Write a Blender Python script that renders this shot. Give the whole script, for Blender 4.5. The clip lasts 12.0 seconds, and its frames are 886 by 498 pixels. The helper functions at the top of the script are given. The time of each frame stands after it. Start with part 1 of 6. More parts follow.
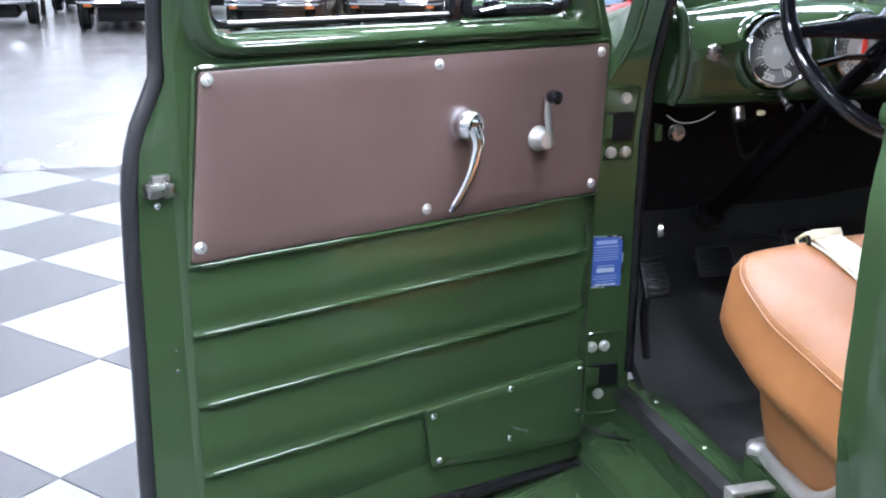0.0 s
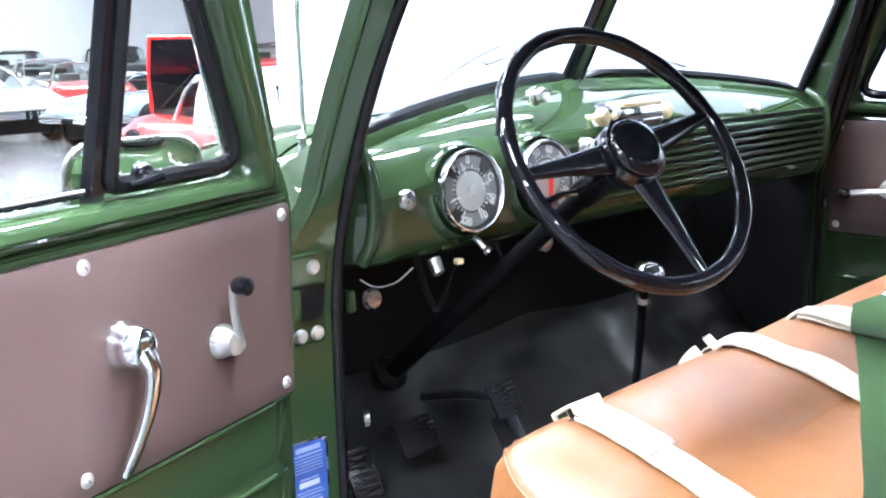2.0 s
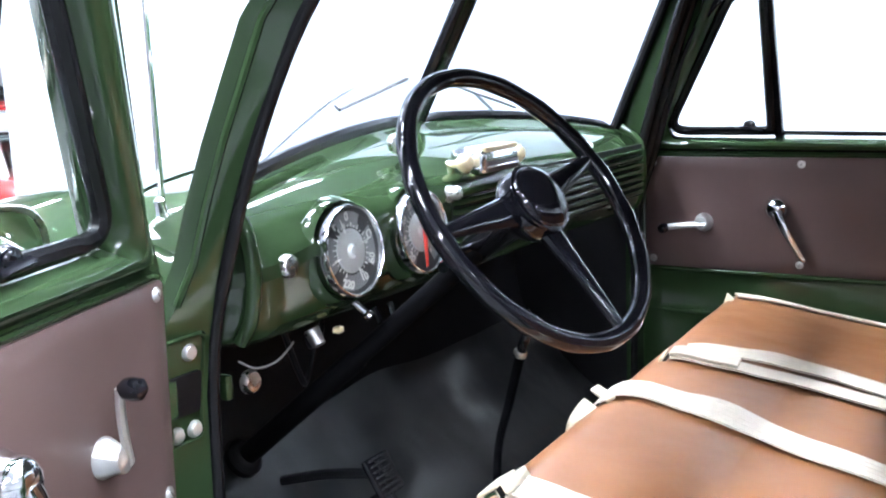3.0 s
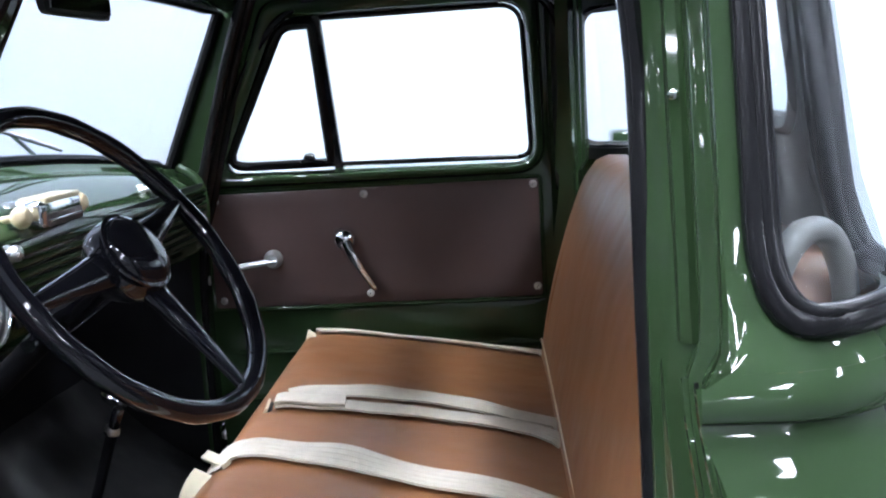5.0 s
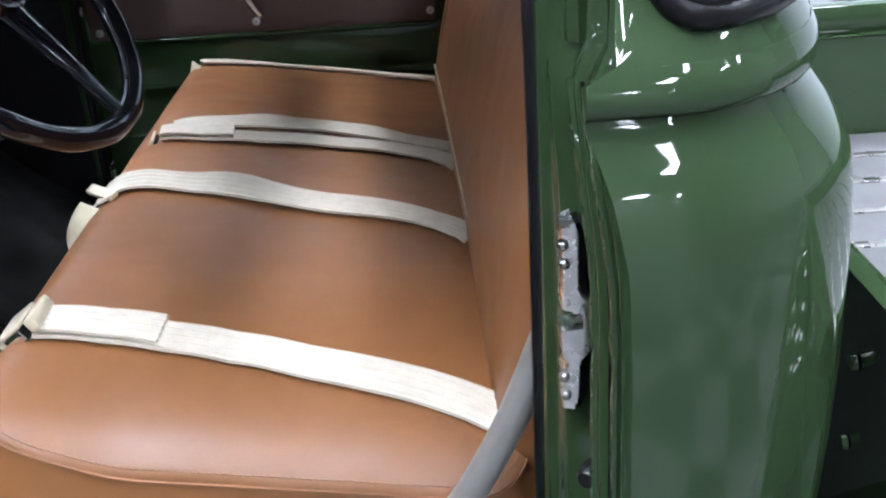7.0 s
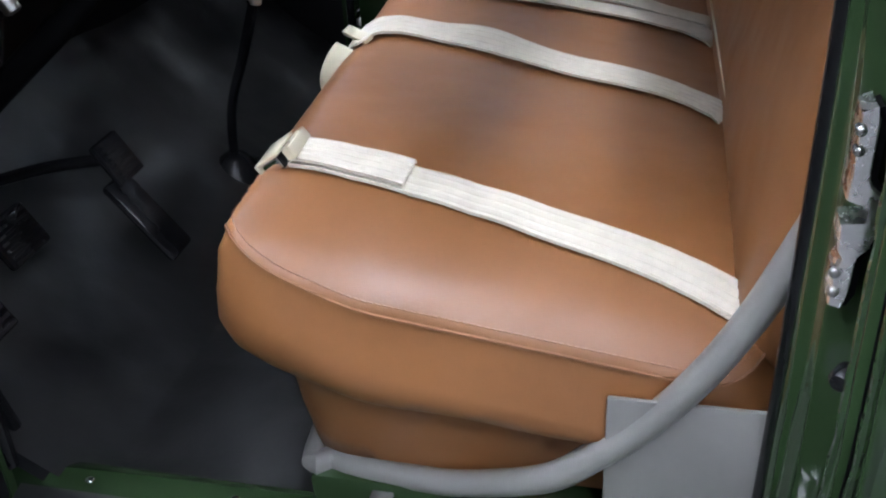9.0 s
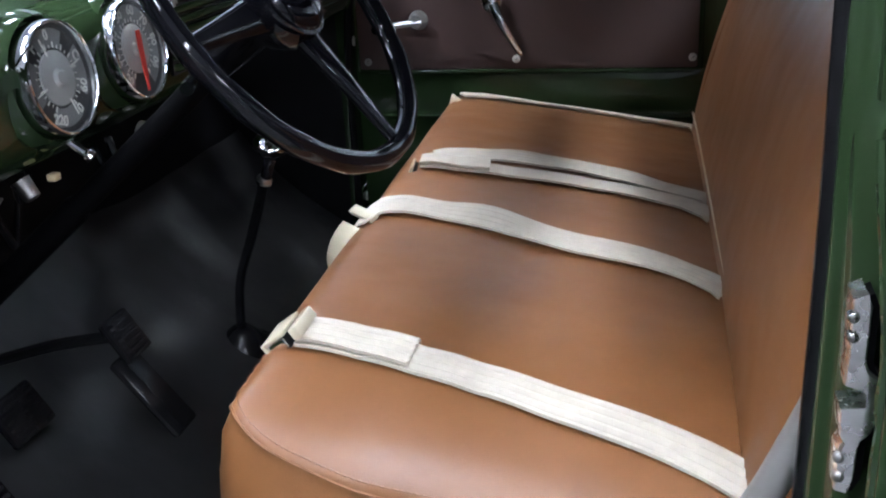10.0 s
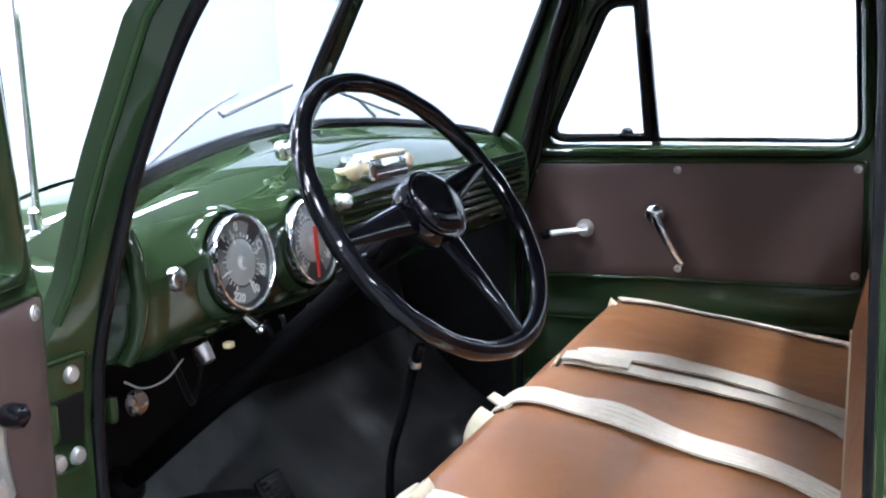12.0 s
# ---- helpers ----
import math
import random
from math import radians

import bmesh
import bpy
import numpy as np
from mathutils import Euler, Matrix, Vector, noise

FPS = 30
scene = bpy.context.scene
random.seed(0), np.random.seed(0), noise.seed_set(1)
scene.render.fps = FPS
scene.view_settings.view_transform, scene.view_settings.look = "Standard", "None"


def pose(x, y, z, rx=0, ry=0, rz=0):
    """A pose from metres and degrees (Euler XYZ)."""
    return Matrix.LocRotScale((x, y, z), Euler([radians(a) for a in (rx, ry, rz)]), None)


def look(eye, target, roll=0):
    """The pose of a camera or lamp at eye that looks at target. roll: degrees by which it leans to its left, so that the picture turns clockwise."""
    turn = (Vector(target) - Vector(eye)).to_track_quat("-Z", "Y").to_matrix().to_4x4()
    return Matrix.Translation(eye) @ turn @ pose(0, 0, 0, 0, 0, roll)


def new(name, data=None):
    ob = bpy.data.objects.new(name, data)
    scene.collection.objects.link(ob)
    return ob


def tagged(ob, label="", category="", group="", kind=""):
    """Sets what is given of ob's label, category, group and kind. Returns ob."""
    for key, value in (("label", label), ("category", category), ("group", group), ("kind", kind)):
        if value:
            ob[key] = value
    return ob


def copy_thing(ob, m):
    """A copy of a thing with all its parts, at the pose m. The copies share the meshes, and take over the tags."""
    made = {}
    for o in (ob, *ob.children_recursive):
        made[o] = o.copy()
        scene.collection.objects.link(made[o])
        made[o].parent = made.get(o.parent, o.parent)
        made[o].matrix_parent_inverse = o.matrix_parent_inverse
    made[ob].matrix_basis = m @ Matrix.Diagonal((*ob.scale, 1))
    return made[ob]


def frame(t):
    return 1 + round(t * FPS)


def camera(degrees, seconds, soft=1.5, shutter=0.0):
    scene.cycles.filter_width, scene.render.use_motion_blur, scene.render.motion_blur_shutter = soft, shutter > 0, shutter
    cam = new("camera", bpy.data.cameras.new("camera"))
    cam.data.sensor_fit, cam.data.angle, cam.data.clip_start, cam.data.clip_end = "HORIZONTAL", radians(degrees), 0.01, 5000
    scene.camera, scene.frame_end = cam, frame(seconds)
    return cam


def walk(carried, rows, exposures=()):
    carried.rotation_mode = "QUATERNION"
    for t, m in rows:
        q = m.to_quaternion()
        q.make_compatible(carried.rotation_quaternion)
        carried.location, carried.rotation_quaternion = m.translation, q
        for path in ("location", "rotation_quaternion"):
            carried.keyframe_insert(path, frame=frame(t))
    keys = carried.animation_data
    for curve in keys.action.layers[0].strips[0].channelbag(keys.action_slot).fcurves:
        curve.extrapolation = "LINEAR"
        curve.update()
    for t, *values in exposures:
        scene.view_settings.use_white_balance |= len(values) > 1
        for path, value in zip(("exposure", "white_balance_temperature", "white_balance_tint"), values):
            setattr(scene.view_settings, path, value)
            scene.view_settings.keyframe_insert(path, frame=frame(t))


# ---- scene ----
cam = camera(47.7, 12.0, soft=2.1)
PATH = [
    (0, (-1.524, -1.691, 1.381), (-1.042, 0.161, 0.803), 0.1),
    (0.5, (-1.57, -1.538, 1.4), (-0.902, 0.269, 0.863), -0.1),
    (1, (-1.574, -1.424, 1.413), (-0.691, 0.3, 0.913), -0.5),
    (1.5, (-1.555, -1.292, 1.407), (-0.449, 0.315, 0.966), -1.0),
    (2, (-1.534, -1.183, 1.423), (-0.231, 0.281, 1.023), -1.8),
    (2.5, (-1.559, -1.039, 1.435), (-0.06, 0.233, 1.067), -1.9),
    (2.7, (-1.572, -0.984, 1.438), (-0.005, 0.206, 1.079), -2.1),
    (4.3, (-1.484, -0.765, 1.436), (0.439, -0.313, 1.123), -3.3),
    (4.5, (-1.487, -0.762, 1.436), (0.457, -0.412, 1.119), -3.5),
    (5, (-1.488, -0.77, 1.437), (0.477, -0.587, 1.114), -3.6),
    (5.5, (-1.491, -0.774, 1.437), (0.473, -0.708, 1.066), -3.7),
    (6, (-1.491, -0.776, 1.44), (0.444, -0.761, 0.932), -3.5),
    (6.5, (-1.48, -0.778, 1.422), (0.409, -0.766, 0.766), -3.6),
    (7, (-1.471, -0.779, 1.407), (0.35, -0.767, 0.579), -3.9),
    (7.5, (-1.465, -0.778, 1.391), (0.283, -0.735, 0.42), -4.3),
    (7.7, (-1.464, -0.771, 1.384), (0.238, -0.695, 0.337), -4.3),
    (9.3, (-1.465, -0.733, 1.391), (0.216, -0.258, 0.417), -3.2),
    (9.5, (-1.468, -0.737, 1.4), (0.249, -0.263, 0.489), -3.2),
    (10, (-1.468, -0.74, 1.41), (0.339, -0.296, 0.677), -3.3),
    (10.5, (-1.47, -0.738, 1.425), (0.395, -0.311, 0.841), -3.2),
    (11, (-1.474, -0.739, 1.427), (0.424, -0.306, 0.966), -3.2),
    (11.5, (-1.486, -0.765, 1.431), (0.407, -0.251, 1.042), -2.9),
    (12, (-1.556, -0.867, 1.43), (0.23, -0.031, 1.096), -2.2),
]
EXPOSURES = [(0, 1.28), (0.5, 1.43), (1.5, 1.92), (2.5, 2.02), (2.7, 1.9), (4.4, 0.92), (5.5, 0.62), (6.5, 0.62), (7.5, 0.45), (9.5, 0.31), (10.5, 0.56), (12.0, 1.08)]
walk(cam, [(t, look(eye, target, roll)) for t, eye, target, roll in PATH], EXPOSURES)


# ---- light ----
world = bpy.data.worlds.new("hall_air")
scene.world = world
world.use_nodes = True
world.node_tree.nodes["Background"].inputs[0].default_value = (0.9, 0.95, 1.0, 1)
world.node_tree.nodes["Background"].inputs[1].default_value = 0.3

# ---- materials ----
C = 0.016  # centre plane of the truck
LEFT = -0.025  # datum of the left flank


def shader(name, color, rough=0.5, metal=0.0, coat=0.0, noise_scale=0.0, amount=0.0, bump=0.0, bump_scale=200.0, spec=0.5, rough_var=0.0, detail=4, wave=0.0, wave_scale=5.0):
    m = bpy.data.materials.new(name)
    m.use_nodes = True
    nt = m.node_tree
    b = nt.nodes["Principled BSDF"]
    b.inputs["Base Color"].default_value = (*color, 1)
    b.inputs["Roughness"].default_value = rough
    b.inputs["Metallic"].default_value = metal
    b.inputs["Coat Weight"].default_value = coat
    b.inputs["Coat Roughness"].default_value = 0.04
    b.inputs["Specular IOR Level"].default_value = spec
    tc = nt.nodes.new("ShaderNodeTexCoord")
    if amount > 0:
        n = nt.nodes.new("ShaderNodeTexNoise")
        n.inputs["Scale"].default_value = noise_scale
        n.inputs["Detail"].default_value = detail
        n.inputs["Roughness"].default_value = 0.6
        nt.links.new(tc.outputs["Object"], n.inputs["Vector"])
        r = nt.nodes.new("ShaderNodeMapRange")
        r.inputs["From Min"].default_value = 0.15
        r.inputs["From Max"].default_value = 0.85
        r.inputs["To Min"].default_value = 1 - 1.6 * amount
        r.inputs["To Max"].default_value = 1 + 1.6 * amount
        nt.links.new(n.outputs["Fac"], r.inputs["Value"])
        mx = nt.nodes.new("ShaderNodeVectorMath")
        mx.operation = "SCALE"
        mx.inputs[0].default_value = color
        nt.links.new(r.outputs["Result"], mx.inputs["Scale"])
        nt.links.new(mx.outputs["Vector"], b.inputs["Base Color"])
        if rough_var > 0:
            r2 = nt.nodes.new("ShaderNodeMapRange")
            r2.inputs["From Min"].default_value = 0.15
            r2.inputs["From Max"].default_value = 0.85
            r2.inputs["To Min"].default_value = max(0.02, rough - rough_var)
            r2.inputs["To Max"].default_value = rough + rough_var
            nt.links.new(n.outputs["Fac"], r2.inputs["Value"])
            nt.links.new(r2.outputs["Result"], b.inputs["Roughness"])
    if bump > 0:
        n2 = nt.nodes.new("ShaderNodeTexNoise")
        n2.inputs["Scale"].default_value = bump_scale
        n2.inputs["Detail"].default_value = 4
        nt.links.new(tc.outputs["Object"], n2.inputs["Vector"])
        bp = nt.nodes.new("ShaderNodeBump")
        bp.inputs["Strength"].default_value = bump
        bp.inputs["Distance"].default_value = 0.002
        nt.links.new(n2.outputs["Fac"], bp.inputs["Height"])
        nt.links.new(bp.outputs["Normal"], b.inputs["Normal"])
    if wave > 0:
        # slow unevenness of pressed steel and stretched covers
        n3 = nt.nodes.new("ShaderNodeTexNoise")
        n3.inputs["Scale"].default_value = wave_scale
        n3.inputs["Detail"].default_value = 1.5
        nt.links.new(tc.outputs["Object"], n3.inputs["Vector"])
        b3 = nt.nodes.new("ShaderNodeBump")
        b3.inputs["Strength"].default_value = 1.0
        b3.inputs["Distance"].default_value = wave
        nt.links.new(n3.outputs["Fac"], b3.inputs["Height"])
        if bump > 0:
            nt.links.new(b3.outputs["Normal"], bp.inputs["Normal"])
        else:
            nt.links.new(b3.outputs["Normal"], b.inputs["Normal"])
        nt.links.new(b3.outputs["Normal"], b.inputs["Coat Normal"])
    return m


def thin_glass(name, tint, gloss=0.07, rough=0.01):
    m = bpy.data.materials.new(name)
    m.use_nodes = True
    nt = m.node_tree
    nt.nodes.clear()
    out = nt.nodes.new("ShaderNodeOutputMaterial")
    mix = nt.nodes.new("ShaderNodeMixShader")
    mix.inputs[0].default_value = gloss
    tr = nt.nodes.new("ShaderNodeBsdfTransparent")
    tr.inputs[0].default_value = (*tint, 1)
    gl = nt.nodes.new("ShaderNodeBsdfGlossy")
    gl.inputs["Roughness"].default_value = rough
    nt.links.new(tr.outputs[0], mix.inputs[1])
    nt.links.new(gl.outputs[0], mix.inputs[2])
    nt.links.new(mix.outputs[0], out.inputs[0])
    return m


def glow(name, color, power):
    m = bpy.data.materials.new(name)
    m.use_nodes = True
    b = m.node_tree.nodes["Principled BSDF"]
    b.inputs["Base Color"].default_value = (0.8, 0.8, 0.8, 1)
    b.inputs["Emission Color"].default_value = (*color, 1)
    b.inputs["Emission Strength"].default_value = power
    return m


GREEN = shader("green_paint", (0.0235, 0.0445, 0.0190), 0.35, 0, 1.0, 4, 0.06, 0, 60, 0.0, wave=0.0007, wave_scale=5.0)
SEAMED = shader("green_paint_over_seams", (0.0235, 0.0445, 0.0190), 0.35, 0, 1.0, 4, 0.06, 0, 60, 0.0, wave=0.0025, wave_scale=12.0)
SEALER = shader("green_paint_over_sealer", (0.0235, 0.0445, 0.0190), 0.3, 0, 1.0, 4, 0.06, 0, 60, 0.0, wave=0.007, wave_scale=38.0)
GREY_IN = shader("grey_green_lining", (0.028, 0.033, 0.031), 0.45, 0, 0.2, 8, 0.15, 0.05, 120)
CARD = shader("brown_vinyl_card", (0.088, 0.057, 0.052), 0.36, 0, 0, 5, 0.10, 0.12, 900, 0.45, 0.06, wave=0.008, wave_scale=5.0)
LEATHER = shader("tan_leather", (0.225, 0.092, 0.0320), 0.42, 0, 0.0, 5.0, 0.14, 0.07, 420, 0.52, 0.05, 5, wave=0.004, wave_scale=12.0)
PIPING = shader("tan_piping", (0.23, 0.10, 0.045), 0.45, 0, 0, 30, 0.1)
WEB = shader("cream_webbing", (0.58, 0.53, 0.44), 0.75, 0, 0, 40, 0.08, 0.3, 700)
CREAM = shader("cream_plastic", (0.60, 0.54, 0.39), 0.35, 0, 0.2, 20, 0.06)
CHROME = shader("chrome", (0.82, 0.83, 0.85), 0.09, 1.0, 0, 15, 0.05, 0, 0, 0.5, 0.05)
STEEL = shader("brushed_steel", (0.38, 0.37, 0.355), 0.28, 1.0, 0, 30, 0.15, 0.1, 300, 0.5, 0.1)
BLACK = shader("gloss_black", (0.005, 0.005, 0.007), 0.06, 0, 0.0, 10, 0.2)
ZINC = shader("zinc_bolts", (0.60, 0.60, 0.58), 0.30, 0.75, 0, 30, 0.1)
DARK = shader("dull_black", (0.005, 0.005, 0.006), 0.5, 0, 0, 12, 0.3, 0.1, 150, 0.18)
SEAL = shader("grey_black_seal_rubber", (0.014, 0.015, 0.0175), 0.34, 0, 0, 18, 0.2, 0.08, 160, 0.4)
RUBBER = shader("black_rubber", (0.008, 0.008, 0.009), 0.24, 0, 0, 25, 0.2, 0.05, 200, 0.22)
MAT = shader("black_floor_mat", (0.0135, 0.0135, 0.014), 0.36, 0, 0, 6, 0.28, 0.25, 60, 0.7, 0.08, wave=0.02, wave_scale=7.0)
GREY_TUBE = shader("grey_enamel", (0.19, 0.185, 0.175), 0.32, 0, 0.3, 12, 0.08)
SCREENGLASS = thin_glass("windscreen_glass", (0.63, 0.67, 0.72), 0.05)
GLASS = thin_glass("clear_glass", (0.93, 0.96, 0.95), 0.035)
QGLASS = thin_glass("rear_corner_glass", (0.78, 0.83, 0.85), 0.15, 0.16)
WHITE = shader("white_paint", (0.80, 0.81, 0.83), 0.6, 0, 0, 1.2, 0.02)
BOOTH = shader("booth_wall_paint", (0.53, 0.56, 0.595), 0.6, 0, 0, 1.2, 0.02)
# unseen west wall, darkened to dull its reflection in the green flank
WESTGREY = shader("west_wall_reflection_grey", (0.45, 0.455, 0.46), 0.7, 0, 0, 1.5, 0.05)
CEIL = shader("ceiling_paint", (0.78, 0.79, 0.81), 0.8, 0, 0, 1.0, 0.05)
HALLGREY = shader("hall_wall_grey", (0.76, 0.77, 0.785), 0.7, 0, 0, 1.5, 0.05)
LAMPGLOW = glow("lamp_diffuser", (0.88, 0.955, 1.12), 55.0)
TILE_L = shader("light_tile", (0.105, 0.108, 0.114), 0.48, 0, 0.0, 14, 0.06, 0, 90, 0.30, 0.06)
TILE_D = shader("grey_marbled_tile", (0.028, 0.0295, 0.0325), 0.48, 0, 0.0, 28, 0.24, 0, 90, 0.34, 0.06)
CONCRETE = shader("polished_concrete", (0.155, 0.155, 0.16), 0.2, 0, 0.0, 1.6, 0.14, 0.02, 30, 0.5, 0.08)
IVORY = shader("ivory_knob", (0.72, 0.60, 0.36), 0.3, 0, 0.3, 40, 0.06)
DIAL = shader("dial_face", (0.045, 0.045, 0.047), 0.35, 0, 0, 30, 0.1)
DIALBAND = shader("dial_band", (0.27, 0.275, 0.28), 0.32, 0.2, 0, 30, 0.1)
WIPER = shader("pale_wiper_metal", (0.62, 0.63, 0.63), 0.45, 0.2, 0, 40, 0.1)
# black of column and seams, also the shade behind the striker
PITCH = shader("pitch_black_enamel_and_gap", (0.003, 0.003, 0.0035), 0.6, 0, 0, 12, 0.3, 0.05, 150, 0.04)
DIALHUB = shader("dial_hub", (0.66, 0.66, 0.65), 0.25, 0.3, 0, 30, 0.1)
INK = shader("dial_ink", (0.8, 0.8, 0.76), 0.5)
PALE = shader("pale_print", (0.26, 0.31, 0.50), 0.5)
PALEGREY = shader("stamped_field", (0.40, 0.42, 0.48), 0.45, 0, 0, 200, 0.2)
RED = shader("red_needle", (0.75, 0.05, 0.03), 0.4)
BLUEPLATE = shader("blue_plate", (0.03, 0.075, 0.26), 0.35, 0.0, 0.2, 20, 0.1)
MIRROR = shader("mirror_glass", (0.9, 0.9, 0.9), 0.02, 1.0)
WORN = shader("worn_bright_steel", (0.70, 0.68, 0.65), 0.27, 1.0, 0, 60, 0.1, 0.06, 120, 0.5, 0.06, wave=0.0004, wave_scale=30.0)
WOOD = shader("grey_bed_wood", (0.085, 0.085, 0.09), 0.6, 0, 0.0, 9, 0.2, 0.1, 60)

# ---- mesh helpers ----
ORIGIN = {}


def thing(name, label, category, base=(0, 0, 0), group="", kind=""):
    ob = new(name)
    ob.empty_display_size = 0.1
    ob.location = base
    ORIGIN[ob] = Vector(base)
    return tagged(ob, label, category, group, kind)


def mesh_of(name, bm, material, smooth=True, angle=40):
    bmesh.ops.recalc_face_normals(bm, faces=bm.faces[:])
    me = bpy.data.meshes.new(name)
    if smooth:
        for f in bm.faces:
            f.smooth = True
        lim = radians(angle)
        for e in bm.edges:
            if len(e.link_faces) == 2 and e.calc_face_angle(0) > lim:
                e.smooth = False
    bm.to_mesh(me)
    bm.free()
    me.materials.append(material)
    return me


def part(name, bm, material, parent, label="", smooth=True, angle=40):
    o = ORIGIN[parent]
    bmesh.ops.translate(bm, verts=bm.verts[:], vec=-o)
    ob = new(name, mesh_of(name, bm, material, smooth, angle))
    ob.parent = parent
    ORIGIN[ob] = o
    if label:
        ob["label"] = label
    return ob


def solo(name, bm, material, label, category="", kind="", group="", smooth=True, base=None):
    base = Vector(base) if base else Vector((0, 0, 0))
    bmesh.ops.translate(bm, verts=bm.verts[:], vec=-base)
    ob = new(name, mesh_of(name, bm, material, smooth))
    ob.location = base
    ORIGIN[ob] = base
    return tagged(ob, label, category, group, kind)


def box(bm, x0, x1, y0, y1, z0, z1, bevel=0.0, m=None, seg=2):
    g = bmesh.ops.create_cube(bm, size=1)
    vs = g["verts"]
    for v in vs:
        v.co = Vector(((x0 + x1) / 2 + v.co.x * (x1 - x0), (y0 + y1) / 2 + v.co.y * (y1 - y0), (z0 + z1) / 2 + v.co.z * (z1 - z0)))
    if bevel > 0:
        es = list({e for v in vs for e in v.link_edges})
        r = bmesh.ops.bevel(bm, geom=es, offset=bevel, segments=seg, affect="EDGES", profile=0.5)
        vs = list({v for f in r["faces"] for v in f.verts} | {v for v in vs if v.is_valid})
    if m is not None:
        for v in vs:
            v.co = m @ v.co
    return bm


def cage(bm, rings, closed=True, cap=True, loop=False):
    """Skins a list of equal rings of points."""
    vr = [[bm.verts.new(p) for p in r] for r in rings]
    n = len(rings[0])
    pairs = list(zip(vr, vr[1:])) + ([(vr[-1], vr[0])] if loop else [])
    for a, b in pairs:
        for i in range(n if closed else n - 1):
            j = (i + 1) % n
            bm.faces.new((a[i], a[j], b[j], b[i]))
    if cap and closed and not loop:
        bm.faces.new(vr[0][::-1])
        bm.faces.new(vr[-1])
    return bm


def smooth_path(pts, per=6, loop=False):
    pts = [Vector(p) for p in pts]
    out = []
    n = len(pts)
    rng = range(n if loop else n - 1)
    for i in rng:
        p1, p2 = pts[i], pts[(i + 1) % n]
        p0 = pts[i - 1] if (i > 0 or loop) else p1
        p3 = pts[(i + 2) % n] if (i + 2 < n or loop) else p2
        for k in range(per):
            t = k / per
            out.append(0.5 * ((2 * p1) + (p2 - p0) * t + (2 * p0 - 5 * p1 + 4 * p2 - p3) * t * t + (3 * p1 - p0 - 3 * p2 + p3) * t ** 3))
    if not loop:
        out.append(pts[-1])
    return out


def tube(bm, pts, r, n=10, loop=False, flat=1.0):
    """A pipe along points; r is one radius or a list."""
    pts = [Vector(p) for p in pts]
    rings, up = [], None
    m = len(pts)
    for i, p in enumerate(pts):
        a = pts[i - 1] if (i > 0 or loop) else p
        b = pts[(i + 1) % m] if (i + 1 < m or loop) else p
        d = (b - a).normalized()
        if up is None:
            up = d.orthogonal().normalized()
        up = (up - d * up.dot(d)).normalized()
        side = d.cross(up)
        rr = r[i] if isinstance(r, (list, tuple)) else r
        rings.append([p + rr * (math.cos(2 * math.pi * k / n) * up + flat * math.sin(2 * math.pi * k / n) * side) for k in range(n)])
    return cage(bm, rings, loop=loop)


def lathe(bm, prof, base, axis, n=24):
    """Turns a profile of (radius, height) round an axis."""
    q = Vector(axis).normalized().to_track_quat("Z", "Y").to_matrix()
    base = Vector(base)
    rings = [[base + q @ Vector((r * math.cos(2 * math.pi * k / n), r * math.sin(2 * math.pi * k / n), h)) for k in range(n)] for r, h in prof]
    return cage(bm, rings)


def screw(bm, p, axis, r=0.007, h=0.004):
    return lathe(bm, [(r, -0.002), (r, h * 0.4), (r * 0.75, h * 0.85), (r * 0.3, h), (0.0004, h)], p, axis, 10)


def rpoly(corners, radii, arc=6, mid=6):
    """A closed loop of 2D points: a polygon with rounded corners."""
    n = len(corners)
    cs = [Vector(c) for c in corners]
    out, ends = [], []
    for i in range(n):
        p, a, b = cs[i], cs[i - 1], cs[(i + 1) % n]
        r = radii[i] if isinstance(radii, (list, tuple)) else radii
        da, db = (a - p).normalized(), (b - p).normalized()
        half = math.acos(max(-1, min(1, da.dot(db)))) / 2
        t = r / math.tan(half)
        pa, pb = p + da * t, p + db * t
        ends.append((pa, p, pb))
    for i in range(n):
        pa, p, pb = ends[i]
        for k in range(arc + 1):
            s = k / arc
            out.append((1 - s) ** 2 * pa + 2 * s * (1 - s) * p + s * s * pb)
        nx = ends[(i + 1) % n][0]
        for k in range(1, mid):
            out.append(pb.lerp(nx, k / mid))
    return out


def mirror_x(p):
    return Vector((2 * C - p[0], p[1], p[2]))


def interp(t, xs, ys):
    return float(np.interp(t, xs, ys))

